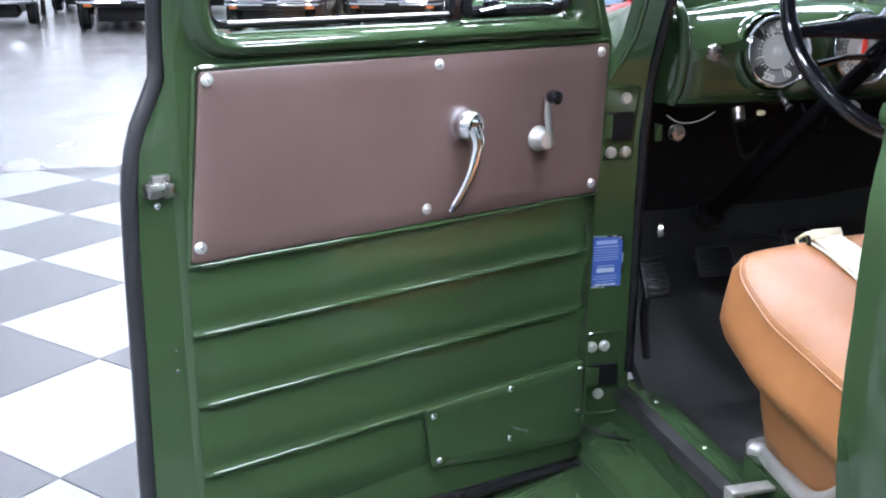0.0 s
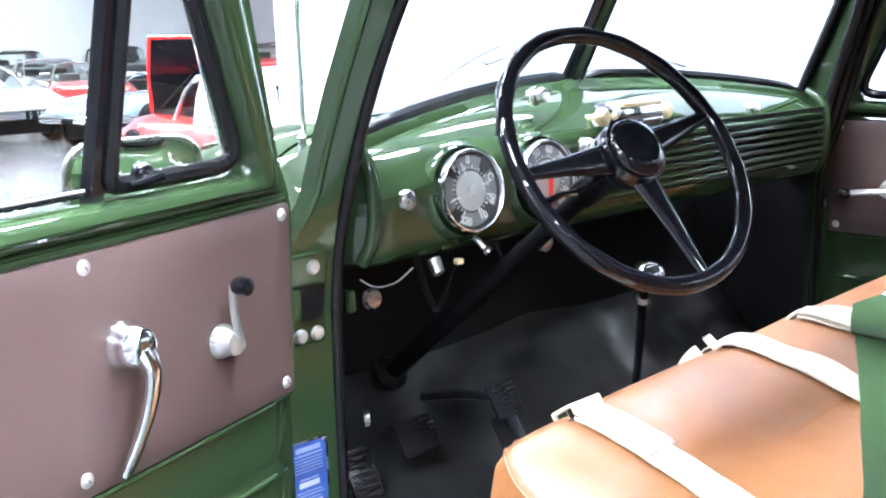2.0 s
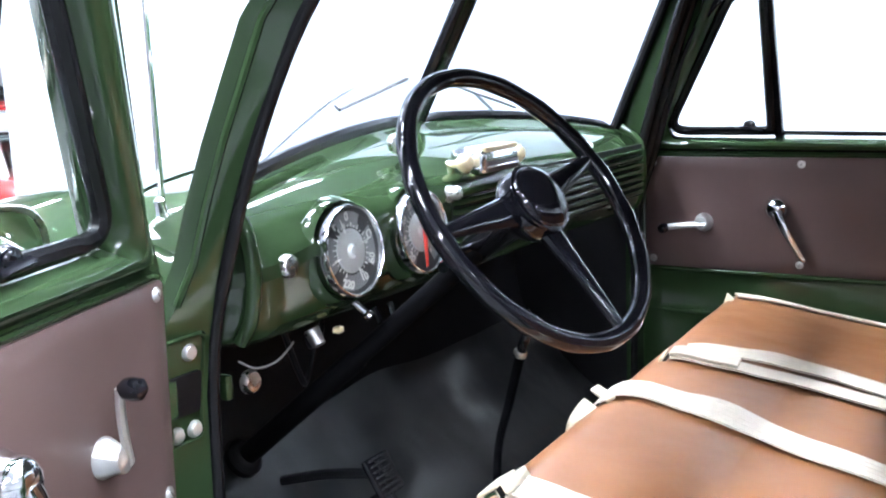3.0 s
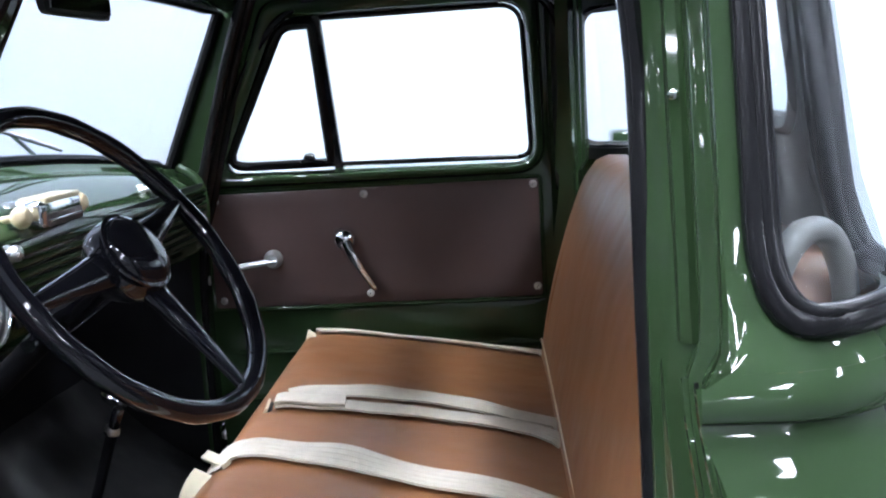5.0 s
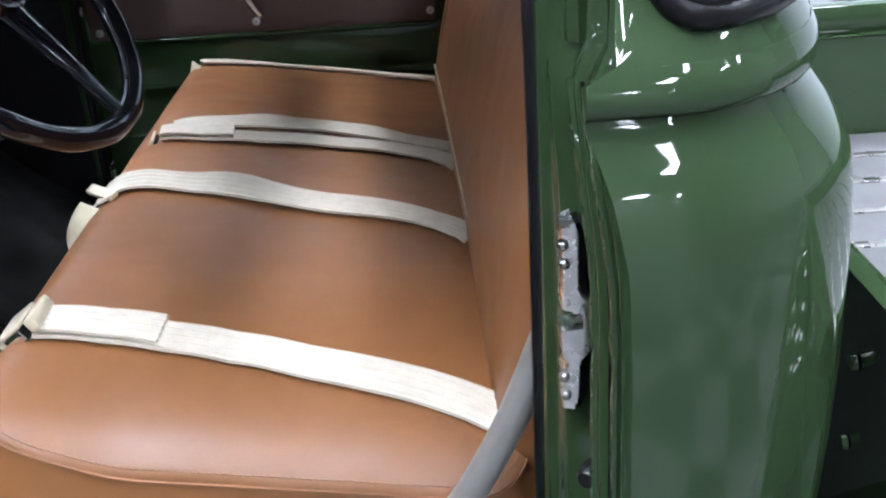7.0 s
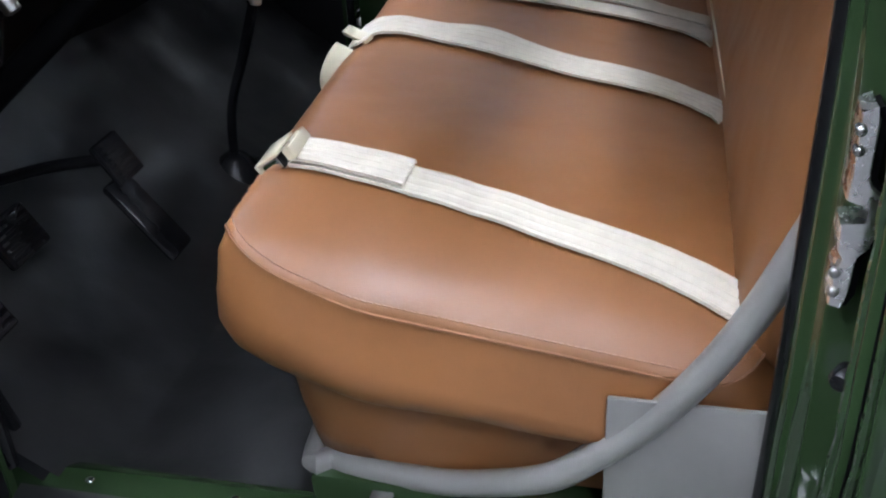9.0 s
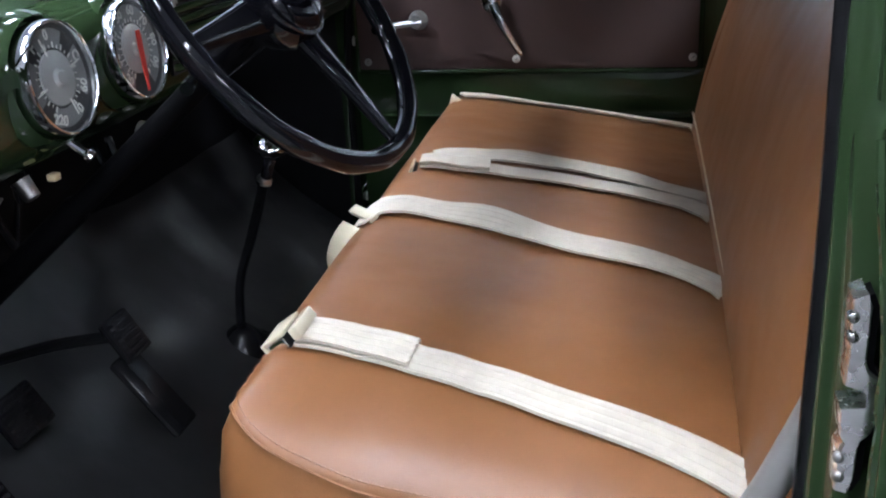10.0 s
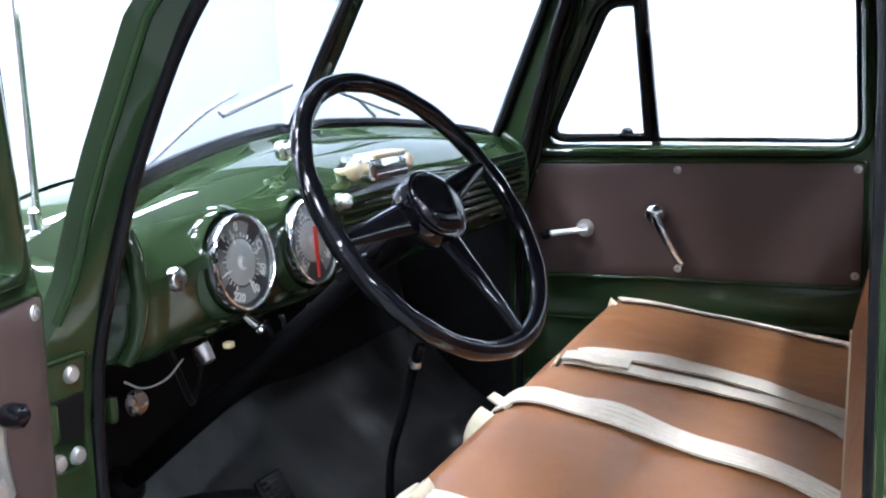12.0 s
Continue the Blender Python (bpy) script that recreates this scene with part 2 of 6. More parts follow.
# ---- hall ----
def hall():
    bm = bmesh.new()
    box(bm, -30, 30, -22, 34, FL - 0.2, FL - 0.02)
    solo("floor", bm, CONCRETE, "smooth polished grey concrete floor of the hall", "floor", "structure", smooth=False)
    bm = bmesh.new()
    box(bm, -30, 30, -22, 34, 7.0, 7.2)
    solo("ceiling", bm, CEIL, "high light grey ceiling of the hall", "ceiling", "structure", smooth=False)
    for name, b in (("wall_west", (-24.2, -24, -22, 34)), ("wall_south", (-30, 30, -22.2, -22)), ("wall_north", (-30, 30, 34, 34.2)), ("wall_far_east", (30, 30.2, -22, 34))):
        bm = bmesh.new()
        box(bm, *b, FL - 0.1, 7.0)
        # west wall is out of view; darker only to weaken paint reflections
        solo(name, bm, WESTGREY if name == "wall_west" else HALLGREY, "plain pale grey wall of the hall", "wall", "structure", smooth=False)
    bm = bmesh.new()
    box(bm, WALL_X, 6.2, WALL_Y, WALL_Y + 0.2, FL - 0.02, 5.2)
    solo("wall_booth_front", bm, BOOTH, "bright white photo wall ahead of the truck", "wall", "structure", smooth=False)
    bm = bmesh.new()
    box(bm, 6.0, 6.2, -14, WALL_Y - 0.003, FL - 0.02, 5.2)
    solo("wall_booth_side", bm, BOOTH, "bright white photo wall beside the truck", "wall", "structure", smooth=False)
    # ceiling lamps
    lamp = thing("ceiling_lamp", "long white ceiling lamp with a bright diffuser", "lamp", (0, 0, 6.9), "hall ceiling lamps")
    bm = bmesh.new()
    box(bm, -0.95, 0.95, -0.34, 0.34, 6.9, 7.0, 0.01)
    part("housing", bm, WHITE, lamp)
    bm = bmesh.new()
    box(bm, -0.90, 0.90, -0.30, 0.30, 6.885, 6.8985)
    part("diffuser", bm, LAMPGLOW, lamp, smooth=False)
    spots = [(x, y) for x in (-0.9, 2.2) for y in (-4.6, -1.8, 0.8, 3.1)] + [(4.8, -5.5), (4.8, 3.1), (-7.2, -5.5), (-3.2, -13.6), (-6.2, -11.8), (-22.0, -5.2), (-22.6, -9.0), (-3.0, 0.0), (-3.0, 3.4), (-5.6, -1.8), (-5.6, 2.2), (-1.6, -8.0), (1.8, -8.0)] + [(x, y) for x in (-9, -3, 3, 10) for y in (9.5, 15, 21, 28)]
    for i, (x, y) in enumerate(spots):
        if i == 0:
            lamp.location = (x, y, 6.9)
        else:
            copy_thing(lamp, pose(x, y, 6.9))
    wide = copy_thing(lamp, pose(-11.6, -4.9, 6.9) @ Matrix.Diagonal((1.45, 1.7, 1, 1)))
    tagged(wide, "broad white ceiling lamp with a bright diffuser", "lamp", "hall ceiling lamps")


FL = -0.04  # hall floor level
WALL_X, WALL_Y = 2.06, 4.2
hall()

# ---- truck: door ----
HINGE_ANGLE = -69.5
truck = thing("pickup_truck", "dark green vintage pickup truck with its driver's door open", "truck", (C, 0, 0))
c0 = Vector((-0.715, -0.045, 0))
o0 = Vector((-0.810, -0.039, 0))
ca, sa = math.cos(radians(HINGE_ANGLE)), math.sin(radians(HINGE_ANGLE))
ro = Matrix(((ca, -sa), (sa, ca)))
rc = ro @ Vector((c0.x, c0.y))
hp = (Matrix.Identity(2) - ro).inverted() @ (Vector((o0.x, o0.y)) - rc)
SWING = Matrix.Translation((hp.x, hp.y, 0)) @ Matrix.Rotation(radians(HINGE_ANGLE), 4, "Z") @ Matrix.Translation((-hp.x, -hp.y, 0))


def lean(z):
    return 0.2 * max(0.0, z - 1.26)


def door(left):
    """One cab door: laid out as the closed left door, then swung open or mirrored."""
    def d(x, u, z):
        p = Vector((x + lean(z), -0.045 - u, z))
        return SWING @ p if left else mirror_x(p)

    def ds(x, u, z):
        """As d, with the slant that the pressed panel and its card have below the belt."""
        g = min(0.03, max(0.0, 0.11 * (1.212 - z))) * (0.45 + 0.55 * min(1.0, max(0.0, u / 0.35))) * min(1.0, max(0.0, (0.77 - u) / 0.03))
        return d(x, u + g if left else u, z)

    def way(v):
        return (d(*v) - d(0, 0, 0)).normalized()
    nrm = way((1, 0, 0))
    own = bmesh.new()
    # pressed inner sheet with three creases
    cre = [0.40, 0.508, 0.616, 0.730, 0.842, 0.955]
    zs = []
    for a, b in zip(cre, cre[1:]):
        zs += [a + 0.0008, a + 0.004, a + 0.010, a + 0.02] + [a + (b - a) * q for q in (0.25, 0.3, 0.36, 0.42, 0.48, 0.54, 0.6, 0.66, 0.74)] + [b - 0.02, b - 0.008, b - 0.0015]
    zs += [0.955, 1.0, 1.1, 1.2, 1.222]
    us = [-0.036, -0.03, -0.005, 0.02] + [0.02 + 0.72 * k / 14 for k in range(1, 15)] + [0.755, 0.764, 0.768]

    def relief(u, z):
        f = 0.0
        for a, b in zip(cre, cre[1:]):
            if a <= z <= b:
                s = (z - a) / (b - a)
                g = min(1, max(0, (0.68 - s) / 0.38))
                k = 1 if a > 0.55 else min(1, max(0, (u - 0.40) / 0.1)) if a > 0.45 else 0
                f = 0.006 * math.sin(math.pi * s) ** 0.7 - 0.004 + 0.003 * g * g * (3 - 2 * g) * k + (0.008 * (1 - min(1, s * 12)) if a > 0.55 else 0)
        edge = min(1, max(0, (u - 0.0) / 0.03), max(0, (0.757 - u) / 0.03))
        f = f * edge if z < 0.955 else 0.0
        if u < -0.02:
            f -= 0.012
        return -0.722 + f
    cage(own, [[ds(relief(u, z), u, z) for u in us] for z in zs], closed=False)
    main = part("door", own, GREEN, truck, "dark green pressed steel door " + ("swung open" if left else "closed"), angle=50)
    # window frame above the belt
    inner = [(0.050, 1.268), (0.222, 1.588), (0.705, 1.588), (0.718, 1.266)] if left else [(0.022, 1.266), (0.195, 1.600), (0.722, 1.602), (0.732, 1.256)]
    i0, i1, i2, i3 = inner
    pu = 0.300 if left else 0.290
    outer = [(-0.036, 1.222), (0.158, 1.655), (0.765, 1.655), (0.768, 1.222)]
    ri, rr = [0.025, 0.05, 0.05, 0.03], [0.006, 0.06, 0.05, 0.006]

    def loop(k):
        cs = [(a[0] + (b[0] - a[0]) * k, a[1] + (b[1] - a[1]) * k) for a, b in zip(outer, inner)]
        return rpoly(cs, [a + (b - a) * k for a, b in zip(rr, ri)][:3] + [0.006 if k < 0.1 else 0.085 - 0.04 * k], 6, 8)
    bm = bmesh.new()
    prof = [(0.0, -0.722), (0.2, -0.7222), (0.27, -0.7195), (0.33, -0.713), (0.45, -0.7045), (0.6, -0.701), (0.76, -0.703), (0.91, -0.713), (1.0, -0.728), (1.0, -0.752), (0.85, -0.765), (0.5, -0.79), (0.0, -0.79)]
    cage(bm, [[d(x, p.x, p.y) for p in loop(k)] for k, x in prof], cap=False)
    part("window_frame", bm, GREEN, main)
    # bottom channel and black run
    bm = bmesh.new()
    tube(bm, smooth_path([d(-0.742, p.x, p.y) for p in rpoly([(i0[0] + 0.005, i0[1] + 0.011), (i1[0] + 0.002, i1[1] - 0.005), (i2[0] - 0.005, i2[1] - 0.005), (i3[0] - 0.005, i3[1] + 0.011)], ri, 6, 6)], 1, True), 0.0055, 6, loop=True)
    part("glass_run", bm, RUBBER, main, "black felt window channel")
    # added bright strip in place of the floor's reflection in the glass
    bm = bmesh.new()
    tube(bm, [d(-0.740, pu + 0.012, i3[1] + 0.014), d(-0.740, i3[0] - 0.035, i3[1] + 0.014)], 0.0028, 6)
    part("glass_foot_glint", bm, ZINC, main, "bright strip standing for the reflection along the glass's foot")
    bm = bmesh.new()
    cage(bm, [[d(x, u, z) for x, u in ((-0.732, uu - 0.009), (-0.732, uu + 0.009), (-0.750, uu + 0.009), (-0.750, uu - 0.009))] for z, uu in ((1.262, pu), (1.43, pu - 0.007), (i1[1] + 0.004, pu - 0.014))])
    part("vent_post", bm, BLACK, main, "black vent window division post")
    bm = bmesh.new()
    vt = i1[1] - (0.010 if left else 0.016)
    vent = rpoly([(i0[0] + 0.007, i0[1] + 0.013), (i1[0] + 0.002, vt), (pu - 0.025, vt), (pu - 0.016, i0[1] + 0.013)], [0.03, 0.05, 0.012, 0.012], 5, 6)
    tube(bm, [d(-0.734, p.x, p.y) for p in vent], 0.011, 8, loop=True)
    part("vent_seal", bm, RUBBER, main, "black vent window rubber")
    for nm, cs in (("vent_pane", [(i0[0] + 0.005, 1.277), (i1[0], i1[1] - 0.003), (pu - 0.028, i1[1] - 0.003), (pu - 0.018, 1.277)]), ("door_pane", [(pu - 0.005, 1.258), (pu - 0.015, i2[1] + 0.004), (i2[0] + 0.005, i2[1] + 0.004), (i3[0] + 0.004, 1.258)])):
        bm = bmesh.new()
        f = [d(-0.742, *c) for c in cs]
        g = [d(-0.746, *c) for c in cs]
        cage(bm, [f, g])
        ob = part(nm, bm, GLASS, main, "clear window glass", smooth=False)
        ob.visible_shadow = False
    # vent latch
    bm = bmesh.new()
    lathe(bm, [(0.014, 0), (0.014, 0.008), (0.010, 0.014), (0.003, 0.016)], d(-0.735, pu - 0.065, 1.29), nrm, 14)
    tube(bm, [d(-0.724, pu - 0.065, 1.29), d(-0.716, pu - 0.08, 1.286), d(-0.714, pu - 0.03, 1.281)], [0.006, 0.006, 0.0045], 8)
    part("vent_latch", bm, BLACK, main, "small black vent window latch")
    # brown card
    bm = bmesh.new()
    rings = []
    for k, x in ((0.0, -0.719), (0.0, -0.7135), (0.004, -0.7115), (0.03, -0.711), (0.1, -0.7085)):
        rings.append([ds(x, p.x, p.y) for p in rpoly([(-0.02 + k, 0.954 + k), (-0.02 + k, 1.219 - k), (0.738 - k, 1.219 - k), (0.738 - k, 0.954 + k)], 0.008, 4, 10)])
    cage(bm, rings)
    for z in (0.948, 0.8435, 0.7315, 0.6175):
        lip = tube(bmesh.new(), [ds(-0.7158 if z > 0.9 else -0.7182, 0.025 + 0.70 * q / 8, z) for q in range(9)], 0.0042 if left else 0.006, 10)
        part("crease_lip", lip, GREEN, main)
    part("trim_card", bm, CARD, main, "brown vinyl trim card with screwed edges", angle=60)
    bm = bmesh.new()
    tube(bm, [ds(-0.7195, p.x, p.y) for p in rpoly([(-0.026, 0.949), (-0.026, 1.224), (0.744, 1.224), (0.744, 0.949)], 0.010, 4, 10)], 0.0045, 7, loop=True)
    part("card_bead", bm, GREEN, main, "rolled green bead round the trim card")
    for u, z in ((0.0, 1.205), (0.345, 1.205), (0.727, 1.208), (0.0, 0.972), (0.345, 0.976), (0.727, 0.976)):
        bm = bmesh.new()
        p = ds(-0.7115, u, z)
        lathe(bm, [(0.0086, -0.002), (0.0089, 0.0008), (0.0079, 0.0022), (0.0056, 0.0024), (0.0053, 0.0013), (0.0049, 0.0026), (0.0034, 0.0038), (0.0004, 0.0043)], p, nrm, 16)
        sc = part("screw", bm, ZINC, main, "bright screw in a cup washer")
        bm = bmesh.new()
        tube(bm, [p + nrm * 0.0040 + way((0, 0.6, 0.8)) * k for k in (-0.0036, 0.0036)], 0.0007, 4)
        part("slot", bm, DARK, sc)
    # lever and window crank
    bm = bmesh.new()
    hu, hz = (0.300, 1.108) if left else (0.297, 1.105)
    lathe(bm, [(0.029, 0), (0.029, 0.004), (0.0262, 0.008), (0.026, 0.016), (0.0245, 0.024), (0.020, 0.031), (0.012, 0.0355), (0.001, 0.037)], d(-0.711, hu, hz), nrm, 28)
    ends = [(-0.685, hu - 0.002, hz - 0.004), (-0.676, hu - 0.004, hz - 0.03), (-0.676, hu + 0.007, hz - 0.07), (-0.68, hu + 0.024, hz - 0.105), (-0.684, hu + 0.044, hz - 0.135)]
    if not left:
        ends = [(-0.683, hu + 0.004, hz - 0.008), (-0.672, hu + 0.018, hz - 0.035), (-0.672, hu + 0.036, hz - 0.065), (-0.676, hu + 0.05, hz - 0.09), (-0.68, hu + 0.064, hz - 0.115)]
    tube(bm, smooth_path([d(*e) for e in ends], 4), [0.017, 0.0165, 0.016] + [0.015, 0.014, 0.0132, 0.0126] + [0.012, 0.0115, 0.011, 0.0105] + [0.010, 0.0098, 0.0095, 0.009] + [0.008, 0.005], 10, flat=0.7)
    part("door_lever", bm, CHROME, main, "curved chrome inner door lever")
    bm = bmesh.new()
    cu, cz = (0.143, 1.068) if left else (0.126, 1.066)
    lathe(bm, [(0.022, 0), (0.022, 0.005), (0.019, 0.012), (0.016, 0.017), (0.015, 0.028), (0.001, 0.031)], d(-0.711, cu, cz), nrm, 20)
    e2 = (cu + 0.004, cz + 0.075) if left else (cu - 0.085, cz - 0.012)
    q = [d(-0.686, cu - (0.012 if left else -0.012), cz - (0.008 if left else 0)), d(-0.682, (cu + e2[0]) / 2, (cz + e2[1]) / 2), d(-0.68, *e2)]
    tube(bm, smooth_path(q, 4), 0.0085, 8, flat=0.6)
    part("window_crank", bm, ZINC, main, "chrome window crank")
    bm = bmesh.new()
    lathe(bm, [(0.006, 0), (0.011, 0.006), (0.0125, 0.014), (0.011, 0.024), (0.004, 0.029), (0.0005, 0.029)], d(-0.68, *e2), nrm, 14)
    part("crank_knob", bm, BLACK, main, "black crank knob")
    # flange, edge seal and outer skin
    def ur(z):
        return interp(z, [0.36, 0.42, 0.5, 0.98, 1.06, 1.125, 1.18, 1.215, 1.655], [0.752, 0.822, 0.846, 0.836, 0.832, 0.824, 0.795, 0.780, 0.776])
    zz = [0.385 + (1.655 - 0.385) * k / 40 for k in range(41)]
    bm = bmesh.new()
    cage(bm, [[d(x, u, z) for x, u in ((-0.7222, 0.7675), (-0.7245, 0.7725), (-0.733, 0.778), (-0.738, 0.5 * (0.772 + ur(z))), (-0.742, ur(z) - 0.008), (-0.765, ur(z) + 0.004), (-0.80, ur(z) - 0.035), (-0.815, ur(z) - 0.05))] for z in zz], closed=False)
    part("lock_edge", bm, GREEN, main)
    bm = bmesh.new()
    path = [(-0.752, ur(z) + 0.001, z) for z in reversed(zz[::2])] + [(-0.752, 0.70, 0.375), (-0.752, 0.4, 0.37), (-0.752, 0.0, 0.375)]
    tube(bm, smooth_path([d(*p) for p in path], 2), 0.0125, 10)
    part("door_seal", bm, SEAL, main, "black rubber door seal")
    bm = bmesh.new()
    tube(bm, smooth_path([ds(-0.719, u, 0.406 + 0.085 * u) for u in (-0.025, 0.1, 0.3, 0.5, 0.72)], 3), 0.013, 10, flat=0.7)
    part("bottom_seal", bm, RUBBER, main, "thick black rubber seal along the door's foot")
    bm = bmesh.new()
    cage(bm, [[d(interp(z, [0.37, 0.5, 0.9, 1.15, 1.19, 1.24, 1.7], [-0.81, -0.828, -0.835, -0.83, -0.822, -0.812, -0.80]), -0.045 + (ur(z) - 0.005) * k / 10, z) for k in range(11)] for z in zz if z < 1.25], closed=False)
    part("outer_skin", bm, GREEN, main)
    bm = bmesh.new()
    cage(bm, [[d(x, -0.045 + 0.86 * k / 8, 0.385) for k in range(9)] for x in (-0.735, -0.82)], closed=False)
    part("bottom_edge", bm, GREEN, main)
    # lock bolt and its screws on the edge
    bm = bmesh.new()
    box(bm, -0.008, 0.019, -0.019, 0.019, -0.012, 0.009, 0.004)
    box(bm, -0.013, 0.008, -0.008, 0.018, 0.005, 0.018, 0.003)
    bmesh.ops.transform(bm, verts=bm.verts[:], matrix=Matrix.Translation(d(-0.735, 0.800, 1.064)) @ (SWING.to_3x3().to_4x4() if left else Matrix.Diagonal((-1, 1, 1, 1))))
    part("lock_bolt", bm, STEEL, main, "worn steel lock bolt")
    for u, z in ((0.762, 1.158), (0.774, 1.121), (0.785, 1.03), (0.800, 1.038), (0.788, 0.822), (0.789, 0.79)):
        bm = bmesh.new()
        screw(bm, d(-0.738, u, z), nrm, 0.0055, 0.003)
        part("screw", bm, CHROME, main)
    # access plate low on the door
    bm = bmesh.new()
    cs = [(0.012, 0.455), (0.012, 0.628), (0.378, 0.622), (0.362, 0.505)]
    cage(bm, [[d(x, p.x, p.y) for p in rpoly([(c[0] + (0.19 - c[0]) * k, c[1] + (0.55 - c[1]) * k) for c in cs], 0.012, 4, 8)] for k, x in ((0, -0.716), (0, -0.709), (0.02, -0.7075), (0.3, -0.7095))])
    acc = part("access_plate", bm, GREEN, main, "screwed green access plate", angle=60)
    for u, z in ((0.022, 0.612), (0.36, 0.608), (0.348, 0.52), (0.19, 0.515), (0.022, 0.525), (0.19, 0.615)):
        bm = bmesh.new()
        screw(bm, d(-0.708, u, z), nrm, 0.0065, 0.004)
        part("screw", bm, CHROME, main)
    return main


left_door = door(True)
right_door = door(False)

# ---- truck: pillars, sill, roof ----
def bow(p):
    """The left flank swells outwards towards the lock pillar."""
    g = min(1, max(0, -p[1] / 0.86)) * min(1, max(0, (p[2] - 0.56) / 0.3))
    return Vector((p[0] - 0.042 * g, p[1], p[2]))


def both(fn):
    fn(bow)
    fn(mirror_x)


FACE_Z = [0.4, 0.93, 1.05, 1.12, 1.227, 1.30, 1.37, 1.507, 1.60, 1.68]
FACE_Y = [0.008, 0.004, 0.0, -0.012, -0.045, -0.070, -0.098, -0.162, -0.235, -0.34]


def face(z):
    return interp(z, FACE_Z, FACE_Y)


def ws(t, z):
    """Windscreen: t from -1 (left edge) through 0 (middle) to 1."""
    a = abs(t)
    zb = 1.354 - 0.064 * a ** 2
    half = 0.705 - 0.07 * (z - 1.3) if t > 0 else 0.648 - 0.1 * (z - 1.3)
    return Vector((C + t * half, 0.152 - 0.112 * a ** 1.25 - (0.57 - 0.11 * a) * (z - zb), z))


def across(x):
    """The t of the windscreen's foot at x."""
    return (x - C) / (0.705 if x > C else 0.648)


def pillar(m):
    bm = bmesh.new()
    sec = []
    for z in (0.40, 0.6, 0.8, 0.93, 1.0, 1.05, 1.09, 1.12, 1.15, 1.18, 1.227, 1.26, 1.30, 1.37, 1.44, 1.507, 1.60, 1.68):
        yr = face(z)
        yo = yr + interp(z, [1.1, 1.227, 1.5], [0.0, 0.012, 0.026])
        t = max(0, z - 1.227)
        xr = -0.70 + 0.14 * t
        xo = interp(z, [1.05, 1.12, 1.18, 1.227, 1.30, 1.507, 1.70], [-0.835, -0.820, -0.785, -0.762, -0.752, -0.722, -0.68])
        w = 0.30 if z < 1.2 else max(0.035, 0.30 - 2.6 * (z - 1.2))
        xf = xr + interp(z, [1.2, 1.3, 1.5], [0.0, 0.02, 0.02])
        yw = yo + w
        if m is mirror_x and z > 1.25:
            e = ws(1, z)
            xf, yw = 2 * C - e.x - 0.004, e.y + 0.012
        sec.append([m(p) for p in ((xr, yr, z), (xr - 0.004, yr - 0.004, z), (xo + 0.02, yo - 0.003, z), (xo, yo + 0.012, z), (xo + 0.015, yo + w * 0.6, z), (xf - 0.01, yw, z), (xf, yw - 0.01, z))])
    cage(bm, sec)
    part("front_pillar", bm, GREEN, truck, "dark green windscreen pillar", angle=30)
    # added bead that draws the highlight line along the pillar's edge
    bm = bmesh.new()
    tube(bm, [sc[2] for sc in sec if sc[2].z > 1.15], 0.0055, 8)
    part("pillar_highlight_bead", bm, GREEN, truck, "bead added along the pillar to draw its highlight line")
    # inner dark face towards the cab
    bm = bmesh.new()
    pts = [(-0.700, 0.004, 0.57), (-0.700, 0.002, 0.75), (-0.700, 0.0, 0.93), (-0.700, -0.012, 1.1), (-0.699, -0.052, 1.227), (-0.683, -0.10, 1.37), (-0.662, -0.166, 1.507), (-0.645, -0.25, 1.60), (-0.635, -0.36, 1.64), (-0.635, -0.55, 1.65), (-0.637, -0.72, 1.645), (-0.645, -0.82, 1.59), (-0.662, -0.850, 1.48), (-0.695, -0.852, 1.25), (-0.70, -0.852, 1.0), (-0.70, -0.852, 0.66), (-0.70, -0.846, 0.56)]
    tube(bm, smooth_path([m(p) for p in pts], 5), 0.0095, 9)
    part("opening_seal", bm, RUBBER, truck, "black rubber seal round the door opening")
    if m is mirror_x:
        for dx, dy, r in ((0.030, 0.026, 0.013), (0.012, 0.012, 0.011)):
            bm = bmesh.new()
            tube(bm, smooth_path([m((x + dx, y + dy, z)) for x, y, z in pts[3:6] + [(-0.664, -0.150, 1.507), (-0.653, -0.186, 1.60), (-0.646, -0.215, 1.67)]], 5), r, 9)
            part("weatherstrip", bm, RUBBER, truck, "broad black rubber weatherstrip")
    # kick panel below the dash
    bm = bmesh.new()
    cage(bm, [[m((x, y, z)) for z in (0.45, 0.8, 1.0, 1.17)] for x, y in ((-0.692, 0.02), (-0.688, 0.2), (-0.685, 0.5))], closed=False)
    part("kick_panel", bm, DARK, truck)
    # sill
    bm = bmesh.new()
    prof = [(-0.645, 0.505), (-0.645, 0.532), (-0.66, 0.537), (-0.70, 0.537), (-0.712, 0.53), (-0.722, 0.50), (-0.73, 0.46), (-0.80, 0.448), (-0.815, 0.43), (-0.815, 0.30), (-0.645, 0.30)]
    cage(bm, [[m((x, y, z)) for x, z in prof] for y in (0.03, -0.1, -0.3, -0.5, -0.7, -0.87)])
    part("sill", bm, GREEN, truck, "dark green door sill")
    bm = bmesh.new()
    cage(bm, [[m((x, y, z)) for x, z in ((-0.700, 0.5405), (-0.722, 0.536), (-0.730, 0.515), (-0.720, 0.512), (-0.708, 0.53))] for y in (0.0, -0.25, -0.5, -0.83)])
    part("sill_strip", bm, MAT, truck, "worn grey-black rubber sill strip")
    for y in (-0.08, -0.27, -0.46, -0.65):
        bm = bmesh.new()
